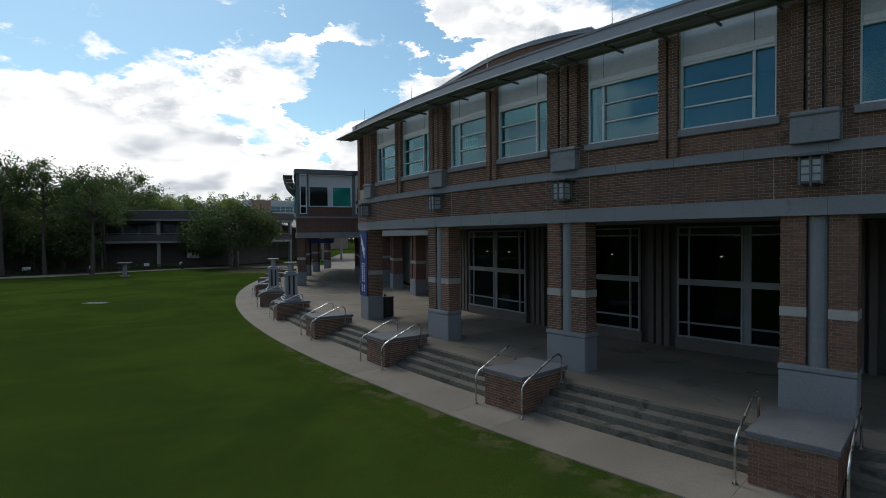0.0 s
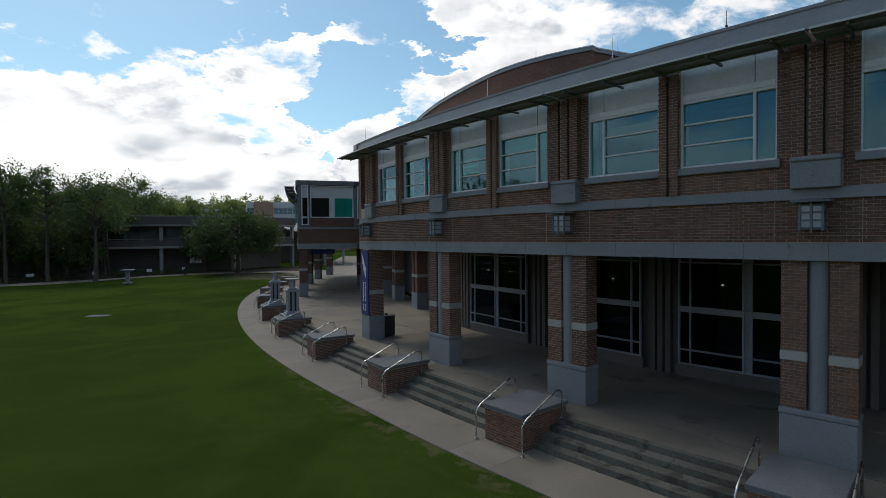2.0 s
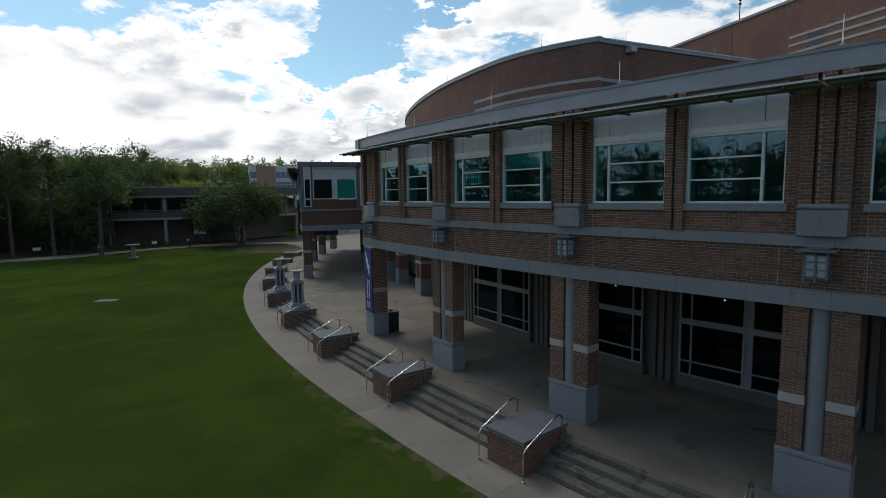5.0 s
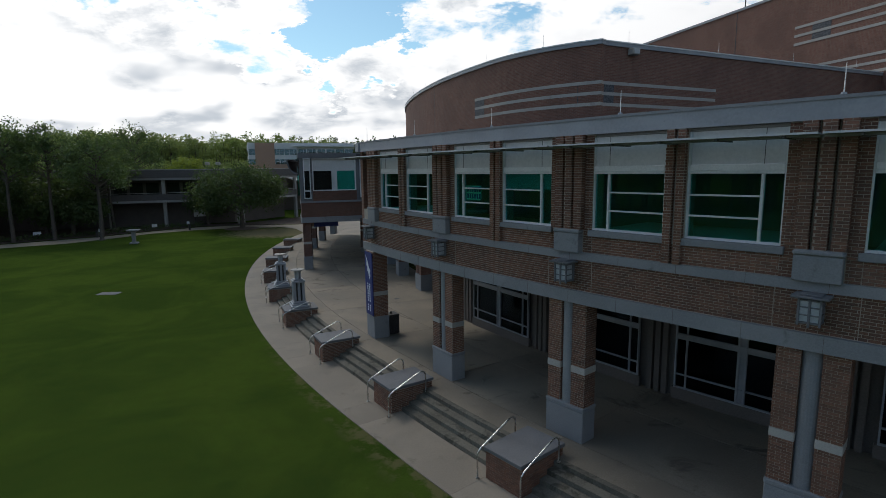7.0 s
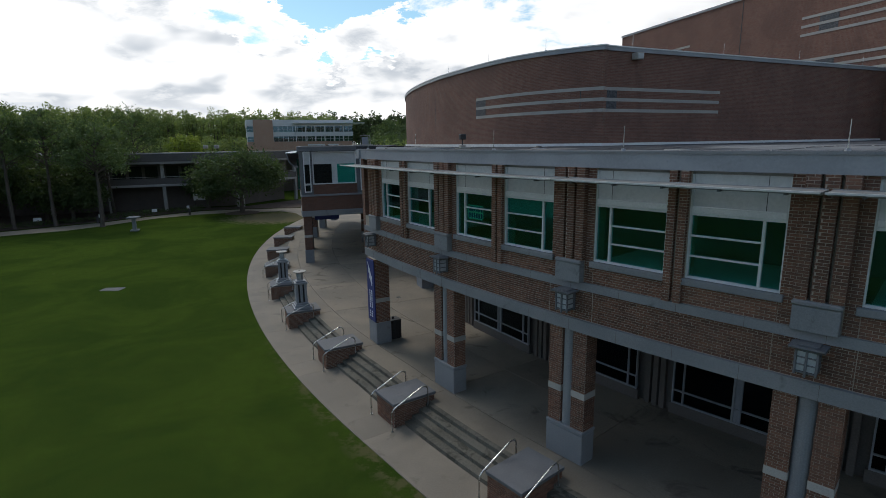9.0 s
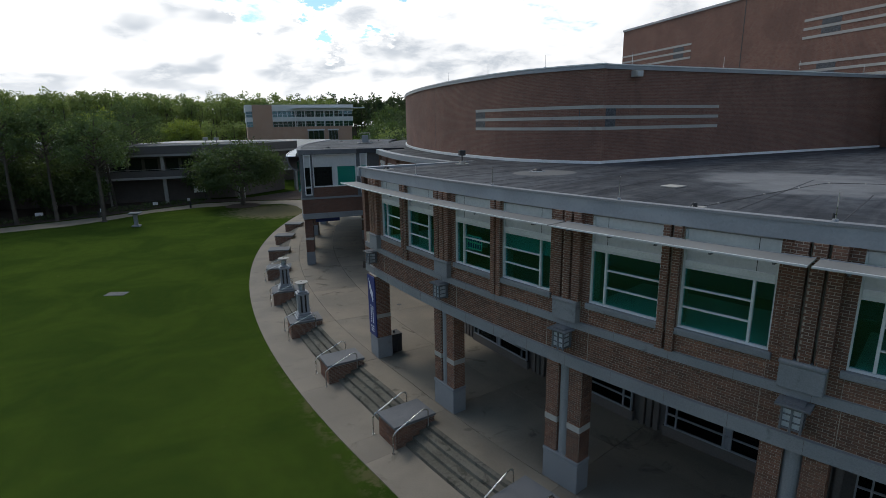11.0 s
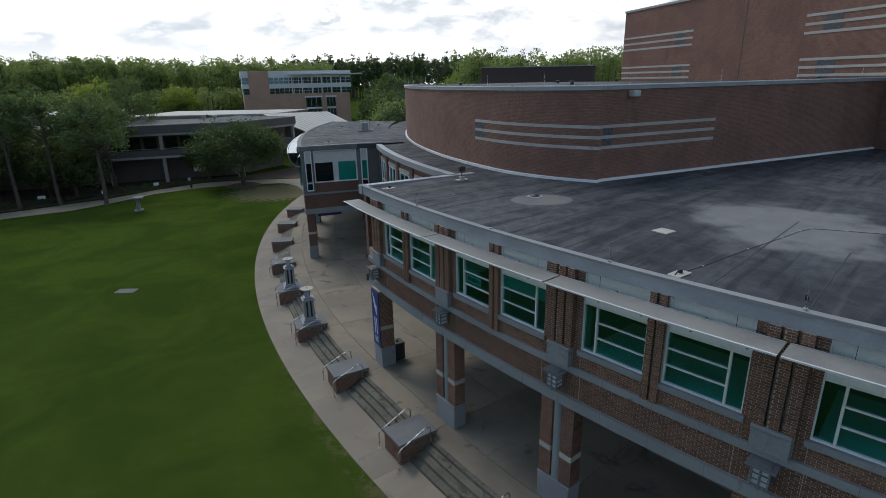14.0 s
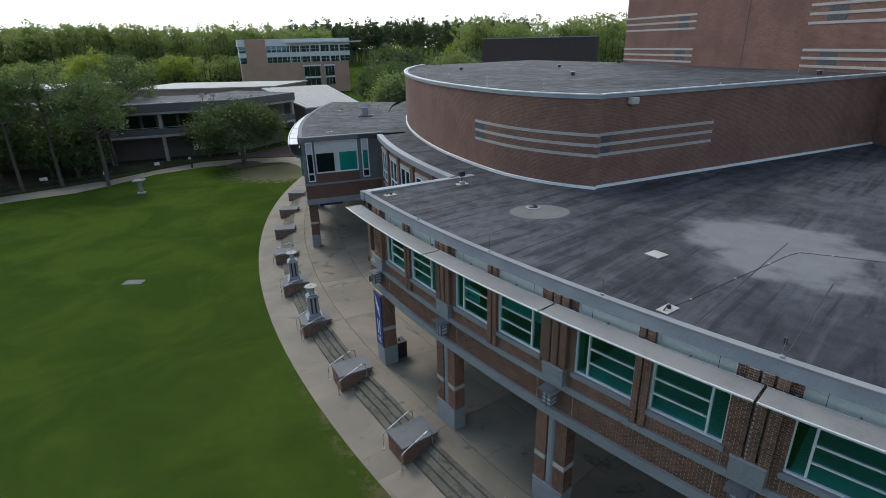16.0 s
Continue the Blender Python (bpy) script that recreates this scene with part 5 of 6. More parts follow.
near_edge = [(-80, 38), (-66, 49), (-56.4, 57.9), (-52.0, 61.4), (-49.9, 65.3), (-47.4, 71.6), (-42.9, 76.2), (-37.7, 78.6), (-31.5, 79.6), (-27.0, 77.5)]
far_edge = [(-24.0, 86.0), (-30.5, 83.5), (-38.0, 82.6), (-44.7, 80.0), (-48.8, 74.5), (-52.0, 68.3), (-59.0, 60.8), (-69.0, 52.0), (-82.0, 42.0)]
sheet("pavement", near_edge + far_edge, 0.0, CONCRETE, "pale concrete path along the far side of the lawn", "pavement")
sheet("pavement", [(-31.2, 79.7), (-28.2, 77.2), (-25.7, 73.0), (-22.0, 66.0), (-5.0, 64.0), (-5.0, 150.0), (-40.0, 150.0), (-30.0, 100.0), (-24.2, 86.2)], -0.006, CONCRETE, "pale concrete plaza beside the wing", "pavement")
bed = [(-45.5, 80.6), (-49.6, 75.0), (-52.8, 69.0), (-59.8, 61.6), (-69.8, 52.8), (-83.0, 43.0), (-95, 60), (-64, 84), (-50, 88)]
sheet("planting_bed", bed, 0.015, MULCH, "dark mulch planting bed between path and building", "planting bed")
sheet("planting_bed", [(-45.4, 80.9), (-38.2, 83.2), (-30.8, 84.1), (-27.5, 86.5), (-30.5, 98.0), (-34.2, 98.0), (-40.0, 87.0), (-48.0, 83.5)], 0.011, MULCH, "dark mulch bed at the foot of the low building", "planting bed")
gr = thing("lawn_grate", "rectangular metal drain grate set in the lawn", "grate", m=pose(-26.9, 35.4, -0.02, 0, 0, 5))
part("rim", Shape().box(-0.72, 0.72, -0.42, 0.42, 0, 0.014, 0.004), CAP, gr)
for i in range(2):
    for j in range(2):
        part("grid", Shape().box(-0.67 + i * 0.68, -0.01 + i * 0.68, -0.37 + j * 0.38, -0.01 + j * 0.38, 0.012, 0.019), DARK, gr)

hallb = thing("classroom_building", "long low two-storey building with deep dark fascia and pale slab edges", "building")
line = [Vector(p) for p in ((-92, 60.5), (-50.5, 80.0), (-40.0, 85.0), (-34.6, 97.0))]
SLAB = surface("slab_edge", (0.28, 0.27, 0.26), (0.36, 0.35, 0.335), 0.85, 15, 0.6, 0.1)
BROWN = surface("brown_panel", (0.085, 0.078, 0.078), (0.12, 0.11, 0.108), 0.85, 10, 0.5, 0.1)


def strip(pts, inset, z0, z1, depth):
    n = [Vector(((b - a).y, -(b - a).x)).normalized() for a, b in zip(pts, pts[1:])]
    nn = [n[0]] + [((n[i] + n[i + 1]).normalized()) for i in range(len(n) - 1)] + [n[-1]]
    f = [p - q * inset for p, q in zip(pts, nn)]
    b = [p - q * (inset + depth) for p, q in zip(pts, nn)]
    return Shape().prism([tuple(p) for p in f] + [tuple(p) for p in b[::-1]], z0, z1)


part("fascia", strip(line, 0.0, 7.8, 9.0, 15), BROWN, hallb, "deep dark fascia")
part("roof", strip(line, 0.3, 9.0, 9.06, 14.4), ROOF, hallb)
part("coping", strip(line, -0.04, 9.0, 9.12, 0.35), SLAB, hallb)
part("slab_edge", strip(line, 0.15, 7.45, 7.8, 14), SLAB, hallb, "pale slab edge")
part("balcony_slab", strip(line, 0.5, 3.9, 4.25, 13), SLAB, hallb, "pale slab edge")
part("balcony_wall", strip(line, 0.6, 4.25, 5.2, 0.2), BROWN, hallb)
part("upper_wall", strip(line, 3.0, 4.25, 7.45, 10), DARK_WALL, hallb)
part("lower_wall", strip(line, 4.0, 0.0, 3.9, 9), DARK_WALL, hallb)
part("handrail", strip(line, 0.55, 5.38, 5.45, 0.06), SLAB, hallb)
for a, b in zip(line, line[1:]):
    n = max(1, int((b - a).length / 7.5))
    for i in range(n + 1):
        p = a + (b - a) * (i / n)
        q = Vector(((b - a).y, -(b - a).x)).normalized()
        c = p - q * 1.0
        ang = math.degrees(math.atan2((b - a).y, (b - a).x))
        part("column", Shape().box(-0.25, 0.25, -0.25, 0.25, 0, 7.5, 0.02), SLAB, hallb, m=pose(c.x, c.y, 0, 0, 0, ang))
        c = p - q * 2.97
        if i < n:
            for j in range(3):
                g = c + (b - a).normalized() * (1.2 + 2.3 * j)
                part("window", Shape().box(-0.9, 0.9, -0.05, 0.05, 4.6, 7.0), GLASS_DARK, hallb, m=pose(g.x, g.y, 0, 0, 0, ang))
for (x, y) in ((-44.5, 83.0), (-43.0, 83.6)):
    fd2 = thing("roof_floodlight", "pair of pale floodlights on the low roof", "floodlight", m=pose(x, y, 9.1))
    part("stem", Shape().tube([(0, 0, 0), (0, 0, 0.7)], 0.05), DARK, fd2)
    part("head", Shape().box(-0.35, 0.35, -0.2, 0.2, 0.6, 1.1, 0.05), PALE_STONE, fd2)

# covered link with a pale sloping metal roof
link = thing("covered_link", "covered walk with a pale sloping seamed metal roof", "shelter")
s = Shape()
A, B, Cc, Dd = (-47.0, 112.0, 8.8), (-36.0, 122.0, 8.6), (-24.6, 106.0, 6.1), (-33.0, 98.0, 6.2)
s.face([A, B, Cc, Dd])
s.face([(p[0], p[1], p[2] - 0.25) for p in (Dd, Cc, B, A)])
q4 = [A, B, Cc, Dd]
for i in range(4):
    a, b = q4[i], q4[(i + 1) % 4]
    s.face([(a[0], a[1], a[2] - 0.25), (b[0], b[1], b[2] - 0.25), b, a])
PALE_ROOF = surface("pale_metal_roof", (0.25, 0.24, 0.225), (0.33, 0.318, 0.30), 0.5, 8, 0.4, 0.03, contrast=0.7)
part("metal_roof", s, PALE_ROOF, link, "pale seamed metal roof")
for i in range(1, 14):
    t = i / 14
    a, b = Vector(A).lerp(Vector(B), t), Vector(Dd).lerp(Vector(Cc), t)
    part("roof_seam", Shape().tube([a + Vector((0, 0, 0.03)), b + Vector((0, 0, 0.03))], 0.05, 4), PALE_ROOF, link)
part("fascia", Shape().prism([(-33.2, 97.6), (-24.3, 105.6), (-24.6, 106.2), (-33.4, 98.2)], 4.6, 6.0), BROWN, link)
for t in (0.0, 0.33, 0.66, 1.0):
    x, y = -33 + 8.6 * t, 98.2 + 8.0 * t
    part("post", Shape().box(x - 0.2, x + 0.2, y - 0.2, y + 0.2, 0, 4.7, 0.02), SLAB, link)
part("rear_wall", Shape().prism([(-47.0, 113.0), (-37.0, 121.5), (-38.0, 123.0), (-48.0, 114.5)], 0, 8.3), DARK_WALL, link)

lowb = thing("flat_roof_building", "low tan brick building with a pale flat roof", "building")
TAN = brickwork("tan_brick", (0.26, 0.17, 0.13), (0.32, 0.22, 0.17), (0.3, 0.26, 0.22), (0.22, 0.15, 0.12))
part("wall", Shape().prism([(-88, 126), (-52, 131), (-50, 150), (-88, 150)], 0, 7.6), TAN, lowb)
part("roof", Shape().prism([(-88.3, 125.7), (-51.7, 130.7), (-49.7, 150.3), (-88.3, 150.3)], 7.6, 7.9), PALE_ROOF, lowb)
lowc = thing("flat_roof_building", "far low building with pale roof behind the pines", "building")
part("wall", Shape().prism([(-118, 118), (-94, 128), (-102, 150), (-128, 140)], 0, 8.2), DARK_WALL, lowc)
part("roof", Shape().prism([(-118.5, 117.3), (-93.3, 127.8), (-102, 150.5), (-128.5, 140.4)], 8.2, 8.7), PALE_ROOF, lowc)

# four-storey building with ribbon glazing
lib = thing("library_building", "four-storey building with terracotta brick and white glazed upper storeys", "building")
LP = Vector((-90.5, 196.0))
lx = (Vector((-37.0, 163.0)) - Vector((-67.6, 148.5))).normalized()
KX, KZ = 1.33, 1.09
mL = Matrix(((lx.x * KX, lx.y * KX, 0, LP.x), (lx.y * KX, -lx.x * KX, 0, LP.y), (0, 0, KZ, 0), (0, 0, 0, 1)))    # x along the front, y to the lawn
TERRA = brickwork("terracotta_brick", (0.36, 0.215, 0.155), (0.42, 0.26, 0.19), (0.4, 0.32, 0.26), (0.32, 0.19, 0.14))
WHITE_WALL = surface("white_cladding", (0.52, 0.53, 0.54), (0.62, 0.63, 0.64), 0.7, 8, 0.3, 0.04)
LG = glazing("ribbon_glass", (0.45, 0.62, 0.58), 2.0)
part("base_wall", Shape().box(1.0, 30.6, -24, 0.0, 0, 10.3), TERRA, lib)
part("upper_wall", Shape().box(1.0, 31.0, -24, -0.3, 10.3, 15.6), INSIDE, lib)
part("brick_tower", Shape().box(2.7, 8.0, -20, 0.35, 0, 17.75), TERRA, lib, "terracotta brick stair tower")
part("roof_band", Shape().box(0.8, 31.2, -24.3, 0.1, 15.6, 17.8), WHITE_WALL, lib)
part("roof_overhang", Shape().box(13.5, 34.5, -14, 1.2, 16.5, 16.8), WHITE_WALL, lib)
part("storey_band", Shape().box(0.9, 31.1, -24.2, 0.12, 12.1, 13.6), WHITE_WALL, lib)
for x0, x1 in ((1.0, 2.65), (8.1, 31.0)):
    n = max(1, int((x1 - x0) / 1.3))
    for z0, z1 in ((10.3, 12.1), (13.6, 15.6)):
        for i in range(n):
            a, b = x0 + (x1 - x0) * i / n, x0 + (x1 - x0) * (i + 1) / n
            w = part("window", Shape().box(a + 0.02, b - 0.02, -0.25, -0.2, z0 + 0.03, z1 - 0.03), LG, lib, m=mL)
            part("window_frame", Shape().box(a - 0.04, a + 0.04, -0.25, -0.1, z0, z1), FRAME, w)
            part("glazing_bar", Shape().box(a + 0.04, b - 0.04, -0.25, -0.15, (z0 + z1) / 2 - 0.03, (z0 + z1) / 2 + 0.03), FRAME, w)
for ob in [o for o in lib.children if o.name.split(".")[0] != "window"]:
    ob.matrix_basis = mL
for i in range(6):
    part("fin", Shape().box(14.2 + i * 2.75, 14.45 + i * 2.75, 0.1, 0.45, 10.3, 16.5), WHITE_WALL, lib, m=mL)
for x, wide in ((17.7, 4.6), (23.6, 2.8)):
    w = part("window", Shape().box(x, x + wide, 0.0, 0.06, 2.5, 8.8), LG, lib, "tall entrance glazing", mL)
    for i in range(4):
        part("window_frame", Shape().box(x + i * (wide - 0.12) / 3, x + i * (wide - 0.12) / 3 + 0.12, 0.06, 0.16, 2.5, 8.8), METAL_GREY, w)
    part("window_head", Shape().box(x - 0.2, x + wide + 0.2, 0.06, 0.3, 8.8, 9.3), WHITE_WALL, w)
    part("spandrel", Shape().box(x, x + wide, 0.06, 0.12, 4.9, 5.5), WHITE_WALL, w)

# small things on the far lawn edge
def pillar(x, y):
    p = thing("stone_pillar", "grey stone pillar with a broad flat cap on the lawn", "pillar", m=pose(x, y, -0.03, 0, 0, 20))
    part("foot", Shape().box(-0.45, 0.45, -0.45, 0.45, 0, 0.2, 0.03), STONE, p)
    part("shaft", Shape().box(-0.2, 0.2, -0.2, 0.2, 0.2, 1.5, 0.03), STONE, p)
    part("cap", Shape().box(-0.65, 0.65, -0.65, 0.65, 1.62, 1.76, 0.03).box(-0.35, 0.35, -0.35, 0.35, 1.5, 1.62, 0.03), STONE, p)


pillar(-42.9, 61.3)


def lawn_sign(x, y, w=0.6, h=0.45, z=0.5, turn=35):
    g = thing("lawn_sign", "small white sign board on two short legs", "sign", "signs at the planting bed", m=pose(x, y, 0, 0, 0, turn))
    part("board", Shape().box(-w / 2, w / 2, -0.03, 0.03, z, z + h, 0.01), WHITE_METAL, g)
    for sx in (-1, 1):
        part("leg", Shape().box(sx * w * 0.4 - 0.03, sx * w * 0.4 + 0.03, -0.02, 0.02, 0, z), DARK, g)


for x, y, w in ((-59.8, 65.9, 0.9), (-53.5, 69.5, 0.5), (-49.4, 75.4, 0.7), (-46.5, 79.5, 0.4)):
    lawn_sign(x, y, w)
lawn_sign(-46.6, 83.3, 1.8, 1.0, 1.4)
for x, y in ((-44.2, 75.9), (-52.4, 67.4)):
    b = thing("bollard", "short dark bollard beside the path", "bollard", m=pose(x, y, 0))
    part("post", Shape().lathe([(0.14, 0), (0.14, 0.75), (0.17, 0.77), (0.17, 0.88), (0.05, 0.95)], 0, 0, 12), DARK, b)
for i in range(4):
    h = thing("bike_hoop", "bent metal bicycle hoop on the plaza", "bike rack", "bicycle hoops", m=pose(-29.5 + i * 0.9, 88.5 + i * 0.15, -0.006, 0, 0, 70))
    part("hoop", Shape().tube([(0.4 * math.cos(a), 0, 0.45 + 0.4 * math.sin(a)) if a <= math.pi else (-0.4, 0, 0) for a in [math.pi * j / 8 for j in range(9)]], 0.03), STEEL, h)

# ---- trees ----
rng = np.random.default_rng(7)


def cards(centres, size, flatten=1.0):
    """Small leaf quads, turned at random, as arrays of points."""
    n = len(centres)
    a = rng.normal(size=(n, 3))
    a /= np.linalg.norm(a, axis=1)[:, None]
    b = np.cross(a, rng.normal(size=(n, 3)))
    b /= np.linalg.norm(b, axis=1)[:, None]
    s = size * rng.uniform(0.55, 1.25, size=(n, 1))
    a, b = a * s, b * s * 0.6
    return np.stack([centres - a, centres - b * 0.9, centres + a, centres + b * 0.9], axis=1).reshape(-1, 3)


def leaf_mesh(name, pts, material):
    me = bpy.data.meshes.new(name)
    n = len(pts) // 4
    me.vertices.add(n * 4)
    me.vertices.foreach_set("co", pts.astype(np.float32).ravel())
    me.loops.add(n * 4)
    me.loops.foreach_set("vertex_index", np.arange(n * 4, dtype=np.int32))
    me.polygons.add(n)
    me.polygons.foreach_set("loop_start", np.arange(0, n * 4, 4, dtype=np.int32))
    me.polygons.foreach_set("loop_total", np.full(n, 4, dtype=np.int32))
    me.update(calc_edges=True)
    me.materials.append(material)
    return me


def clumps(n_clump, per, spread, radii, low=-0.6, shell=False):
    """Leaf places in clumps over the outer part of a crown round the origin."""
    c = rng.normal(size=(n_clump * 2, 3))
    c /= np.linalg.norm(c, axis=1)[:, None]
    c = c[c[:, 2] > low][:n_clump]
    c *= rng.uniform(0.45, 1.0, size=(len(c), 1)) ** 0.6
    c *= np.array(radii) * rng.uniform(0.8, 1.12, size=(len(c), 1))
    p = rng.normal(size=(len(c), per, 3)) * np.array(spread) * rng.uniform(0.6, 1.3, size=(len(c), 1, 1))
    if shell:
        g = rng.normal(size=p.shape)
        g *= rng.uniform(0.75, 1.05, size=(len(c), per, 1)) / np.linalg.norm(g, axis=2)[:, :, None]
        p = g * np.array(spread) * rng.uniform(1.0, 1.7, size=(len(c), 1, 1))
    return c, (c[:, None, :] + p).reshape(-1, 3)


def tree(name, x, y, h, crown_h, radius, leaf, size, n_clump, per, label, trunk=0.3, bare=None, spread=0.7, lean=0.0):
    t = thing(name, label, "tree", "trees round the lawn", m=pose(x, y, -0.03, 0, 0, float(rng.uniform(0, 360))))
    zc = h - crown_h / 2
    c, pts = clumps(n_clump, per, (spread, spread, spread * 0.75), (radius, radius, crown_h / 2))
    c[:, 2] += zc
    pts[:, 2] += zc
    pts[:, 2] = np.maximum(pts[:, 2], 1.2)
    s = Shape()
    top = h - crown_h * 0.35
    s.tube([(0, 0, 0), (lean * 0.3, 0.05, top * 0.35), (lean * 0.7, -0.05, top * 0.7), (lean, 0, top)], trunk, 9, trunk * 0.3)
    s.tube([(0, 0, -0.05), (0, 0, 0.25)], trunk * 1.5, 9, trunk * 0.95)
    step = max(1, len(c) // 22)
    for q in c[::step]:
        z0 = min(top * 0.95, max(h - crown_h, q[2] - 0.35 * math.hypot(q[0], q[1]) - 0.5))
        k = lean * z0 / top
        s.tube([(k, 0, z0), (k + q[0] * 0.5, q[1] * 0.5, z0 + (q[2] - z0) * 0.6), (q[0], q[1], q[2])], trunk * 0.32, 5, trunk * 0.06, caps=False)
    part("trunk", s, BARK, t, "brown bark trunk and limbs", weld=False)
    ob = new("crown", leaf_mesh("crown", cards(pts, size), leaf))
    ob.parent = t
    return t


tree("oak_tree", -36.9, 77.9, 9.3, 7.4, 6.3, OAK_LEAF, 0.20, 150, 120, "broad dark live oak in a mulch ring", 0.38, spread=0.75)
ring = Shape().lathe([(2.6, -0.03), (2.4, 0.03), (0.5, 0.08)], -36.9, 77.9, 28)
tagged(part("mulch_ring", ring, MULCH, kind="structure", label="dark mulch ring round the oak"), category="mulch")
PINES = ((-49.6, 64.6, 13.4, 7.5, 3.6), (-56.5, 65.0, 14.6, 8.0, 3.8), (-60.0, 62.5, 15.2, 8.2, 3.6), (-60.5, 88.0, 17.0, 10.0, 4.4), (-54.0, 70.5, 12.8, 7.5, 3.6), (-66.0, 66.0, 15.0, 9.0, 4.0), (-72.0, 70.0, 14.5, 9.0, 4.2), (-57.0, 77.0, 13.5, 8.0, 3.8))
for x, y, h, ch, r in PINES:
    tree("pine_tree", x, y, h, ch, r, PINE_LEAF, 0.17, 62, 95, "tall dark pine with open clumped crown", 0.26, spread=0.55, lean=float(rng.uniform(-0.6, 0.6)))
OAKS = ((-62.0, 70.0, 8.6, 7.2, 5.4), (-66.5, 60.5, 8.4, 7.0, 5.2), (-74.0, 60.0, 9.5, 8.0, 6.0), (-80.0, 68.0, 11.0, 9.0, 6.5), (-57.5, 69.5, 6.4, 5.4, 4.0), (-73.0, 52.0, 9.0, 7.8, 5.2), (-45.6, 84.0, 6.0, 4.6, 2.6))
for x, y, h, ch, r in OAKS:
    tree("oak_tree", x, y, h, ch, r, OAK_LEAF, 0.22, 110, 90, "dense dark broadleaf tree in the planting bed", 0.3, spread=0.75)
MID = ((-21, 150, 15.5, 6.5), (-13, 146, 13.5, 6.2), (-28, 160, 16.0, 6.5), (-17, 135, 12.0, 6.0), (-8, 150, 14.5, 6.5), (-24, 138, 12.5, 5.6), (-3, 160, 15.0, 6.5), (-10, 128, 11.0, 5.6), (3, 150, 13, 6), (-18, 122, 9.0, 5.0), (-4, 138, 11.5, 6.0), (-30, 148, 11.5, 5.0), (-14, 165, 14.0, 6.5), (-22, 128, 10.0, 5.0))
for i, (x, y, h, r) in enumerate(MID):
    tree("broadleaf_tree", x, y, h, h * 0.92, r, (WOOD_DARK, WOOD_LEAF, PINE_LEAF)[i % 3], 0.34, 110, 70, "leafy green tree behind the wing", 0.25, spread=0.95)
for x, y, h, r in ((-12.0, 215.0, 16.5, 5.5), (-121.0, 208.0, 15.0, 7.0), (-112.0, 150.0, 17.0, 6.5), (-34.0, 214.0, 16.0, 5.5)):
    tree("broadleaf_tree", x, y, h, h * 0.75, r, PALE_GREEN, 0.42, 70, 45, "yellow-green leafy tree before the woods", 0.25, spread=1.0)


def hedge(pts, h, w, name="hedge"):
    all_p = []
    for (x0, y0), (x1, y1) in zip(pts, pts[1:]):
        n = int(math.hypot(x1 - x0, y1 - y0) * 130 * h)
        t = rng.uniform(size=(n, 1))
        base = np.array([[x0, y0, 0]]) * (1 - t) + np.array([[x1, y1, 0]]) * t
        off = np.stack([rng.uniform(-w, w, n), rng.uniform(-w, w, n), rng.uniform(0, 1, n) ** 0.7 * h * (0.85 + 0.25 * np.sin(t[:, 0] * 40 + x0))], axis=1)
        all_p.append(base + off)
    ob = new(name, leaf_mesh(name, cards(np.concatenate(all_p), 0.12), OAK_LEAF))
    tagged(ob, "low dark clipped hedge along the planting bed", "hedge", kind="stuff")


hedge([(-45.2, 81.2), (-49.6, 77.0), (-53.5, 70.8)], 0.8, 0.8)
hedge([(-54.6, 69.9), (-60.5, 63.6), (-69.0, 56.0)], 0.7, 0.8)


def woods(name, lo, hi, d0, d1, n, h, per, size, material, label, fall=0.0):
    """Far woods: many trees on a sector seen from the lawn, as one mass."""
    pts, s = [], Shape()
    for i in range(n):
        a = radians(rng.uniform(lo, hi))
        d = d0 + (d1 - d0) * rng.uniform() ** 1.3
        x, y = d * math.sin(a), d * math.cos(a)
        th = (h - fall * (math.degrees(a) - lo) / (hi - lo)) * rng.uniform(0.86, 1.04)
        r = rng.uniform(2.2, 3.8)
        ch = th * rng.uniform(0.6, 0.85)
        c, p = clumps(16, per // 16, (1.15, 1.15, 0.9), (r, r, ch / 2), -0.9, True)
        p[:, 2] += th - ch / 2
        pts.append(p + np.array([[x, y, 0]]))
        s.tube([(x, y, 0), (x + 0.3, y, th * 0.8)], 0.3, 5, 0.1, caps=False)
    ob = new(name, leaf_mesh(name, cards(np.concatenate(pts), size), material))
    tagged(ob, label, "woods", kind="stuff")
    tr = part(name + "_trunks", s, BARK, label="brown trunks of the far woods", weld=False, kind="stuff")
    tagged(tr, category="trunks")


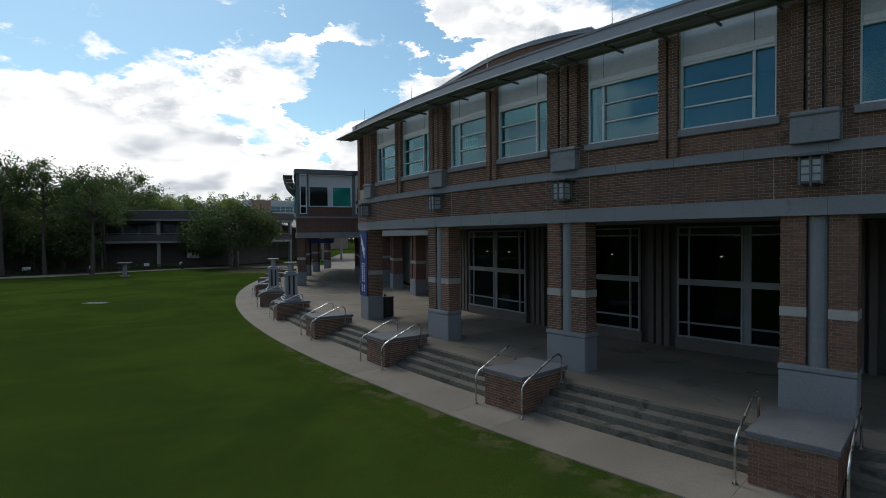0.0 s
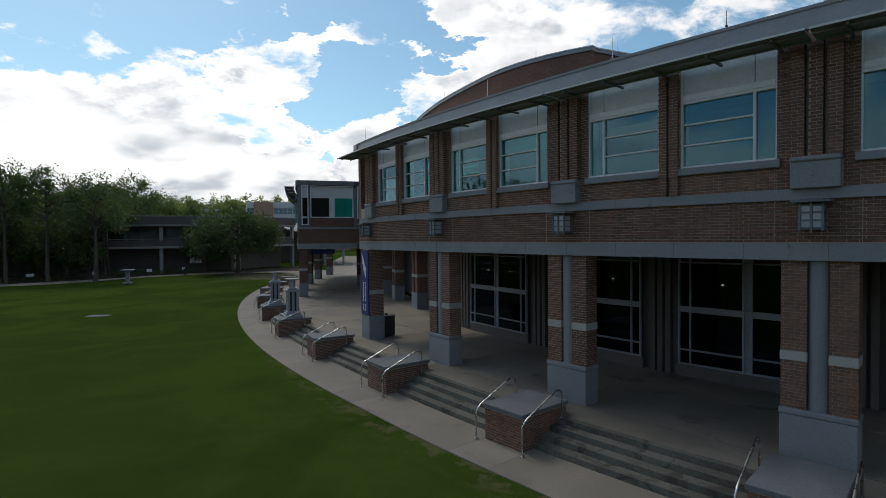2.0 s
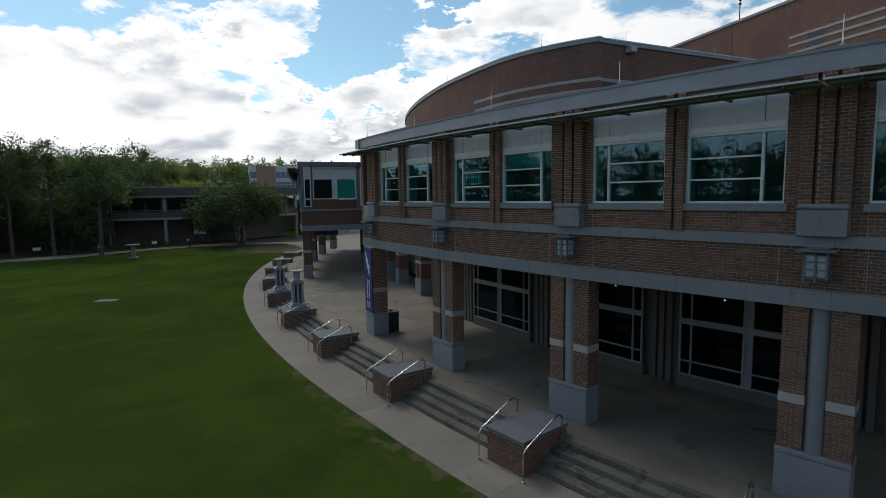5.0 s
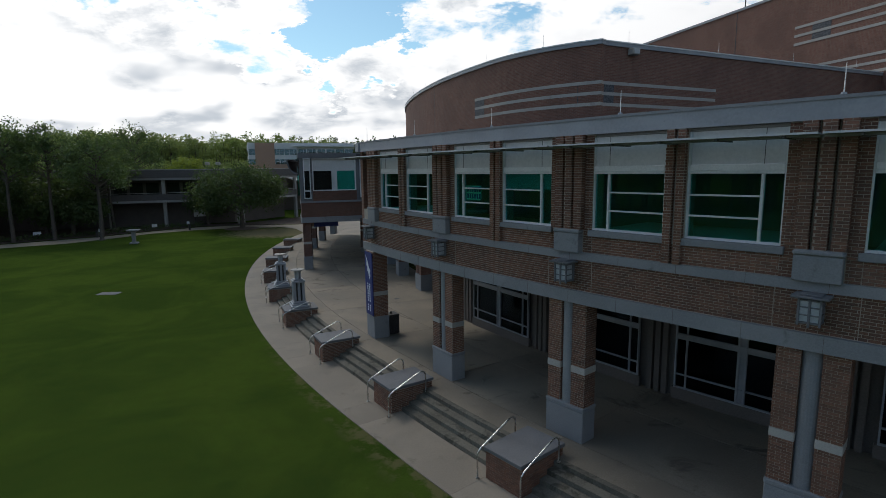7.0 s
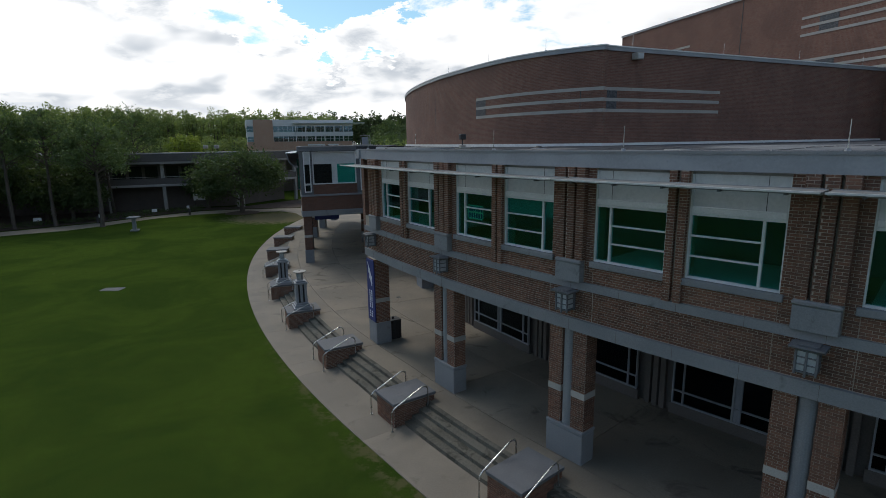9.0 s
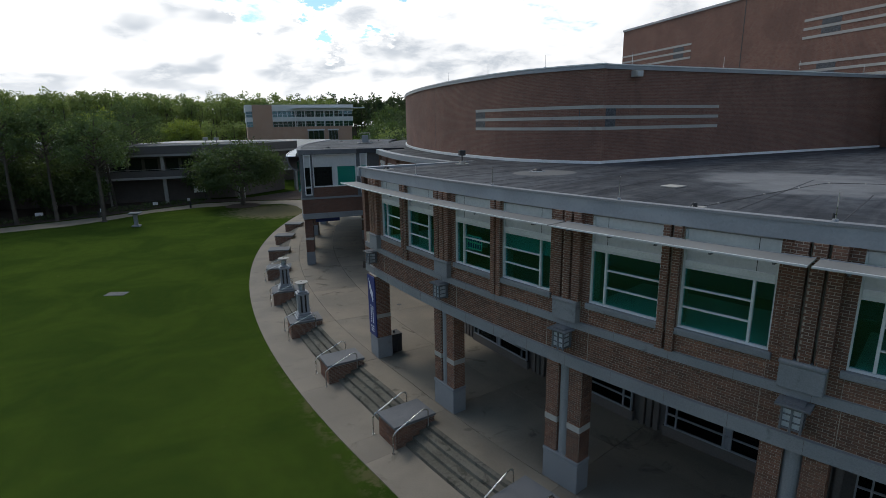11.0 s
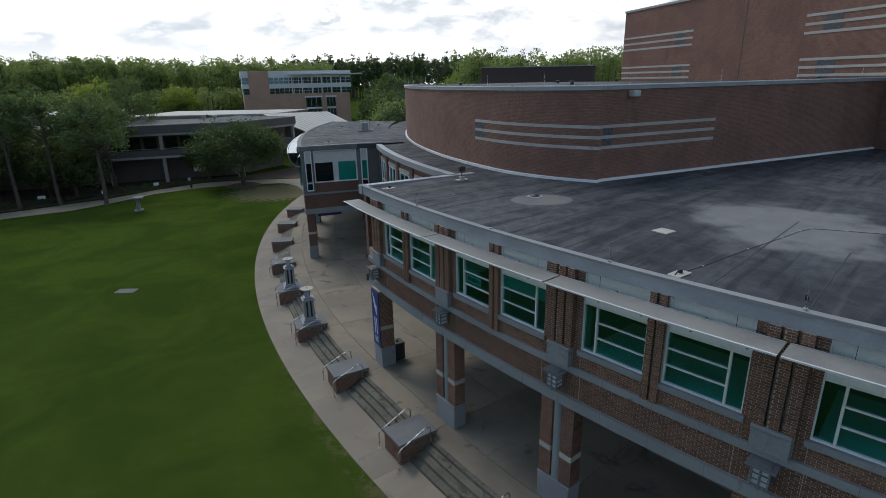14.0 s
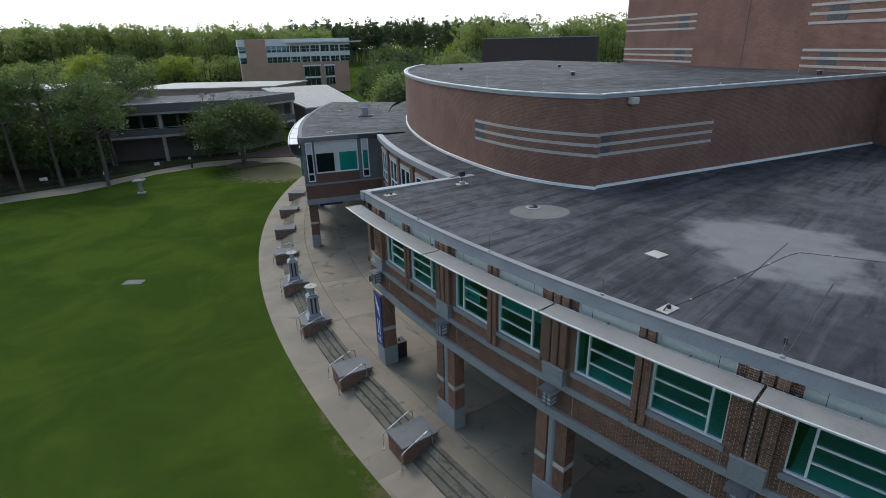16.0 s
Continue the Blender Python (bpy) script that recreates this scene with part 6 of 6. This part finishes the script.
woods("woods", -52, -16, 285, 370, 600, 30.6, 416, 0.55, WOOD_LEAF, "wall of green mixed woods behind the campus", 4.2)
woods("woods_edge", -50, -20, 238, 262, 90, 14, 320, 0.48, WOOD_LEAF, "lower green trees before the woods")
woods("woods_far", -20, 4, 470, 640, 460, 37.0, 160, 1.1, WOOD_DARK, "dark hazy line of distant woods")
woods("woods_near", -3, 20, 205, 275, 230, 25.5, 320, 0.52, WOOD_LEAF, "tall green pines behind the hall")
woods("woods_outer", -75, -45, 300, 420, 150, 28, 176, 1.2, WOOD_DARK, "woods running on beside the lawn")

woods("woods_beside", -165, -68, 85, 125, 170, 17.5, 320, 0.45, WOOD_DARK, "dark trees standing round the open side of the lawn")

# parked cars before the woods, roofs showing
def car(x, y, turn, col):
    c = thing("parked_car", "small parked car far off before the woods", "car", "cars in the far car park", m=pose(x, y, 0, 0, 0, turn))
    body = Shape().box(-2.1, 2.1, -0.85, 0.85, 0.35, 0.95, 0.15)
    part("body", body, col, c)
    part("cabin", Shape().box(-1.3, 1.0, -0.75, 0.75, 0.95, 1.5, 0.22), GLASS_DARK, c)
    part("roof", Shape().box(-1.0, 0.7, -0.65, 0.65, 1.48, 1.53), col, c)
    for sx in (-1.3, 1.3):
        for sy in (-0.8, 0.8):
            part("wheel", Shape().tube([(sx, sy - 0.1, 0.33), (sx, sy + 0.1, 0.33)], 0.33, 12), DARK, c)


paints = [surface("car_paint_" + n, tuple(v * 0.9 for v in c), c, 0.3, 5, 0.5, 0.0) for n, c in (("white", (0.7, 0.7, 0.7)), ("silver", (0.4, 0.42, 0.44)), ("dark", (0.05, 0.05, 0.06)), ("blue", (0.06, 0.09, 0.2)))]
sheet("car_park", [(-150, 190), (-60, 222), (-70, 250), (-160, 220)], -0.01, surface("asphalt", (0.045, 0.045, 0.047), (0.065, 0.065, 0.067), 0.9, 20, 0.3, 0.2), "dark asphalt car park before the woods", "car park")
for i in range(22):
    car(-142 + i * 3.6, 198 + i * 1.2 + 7 * (i % 2), 95 + 10 * (i % 3), paints[i * 7 % 4])
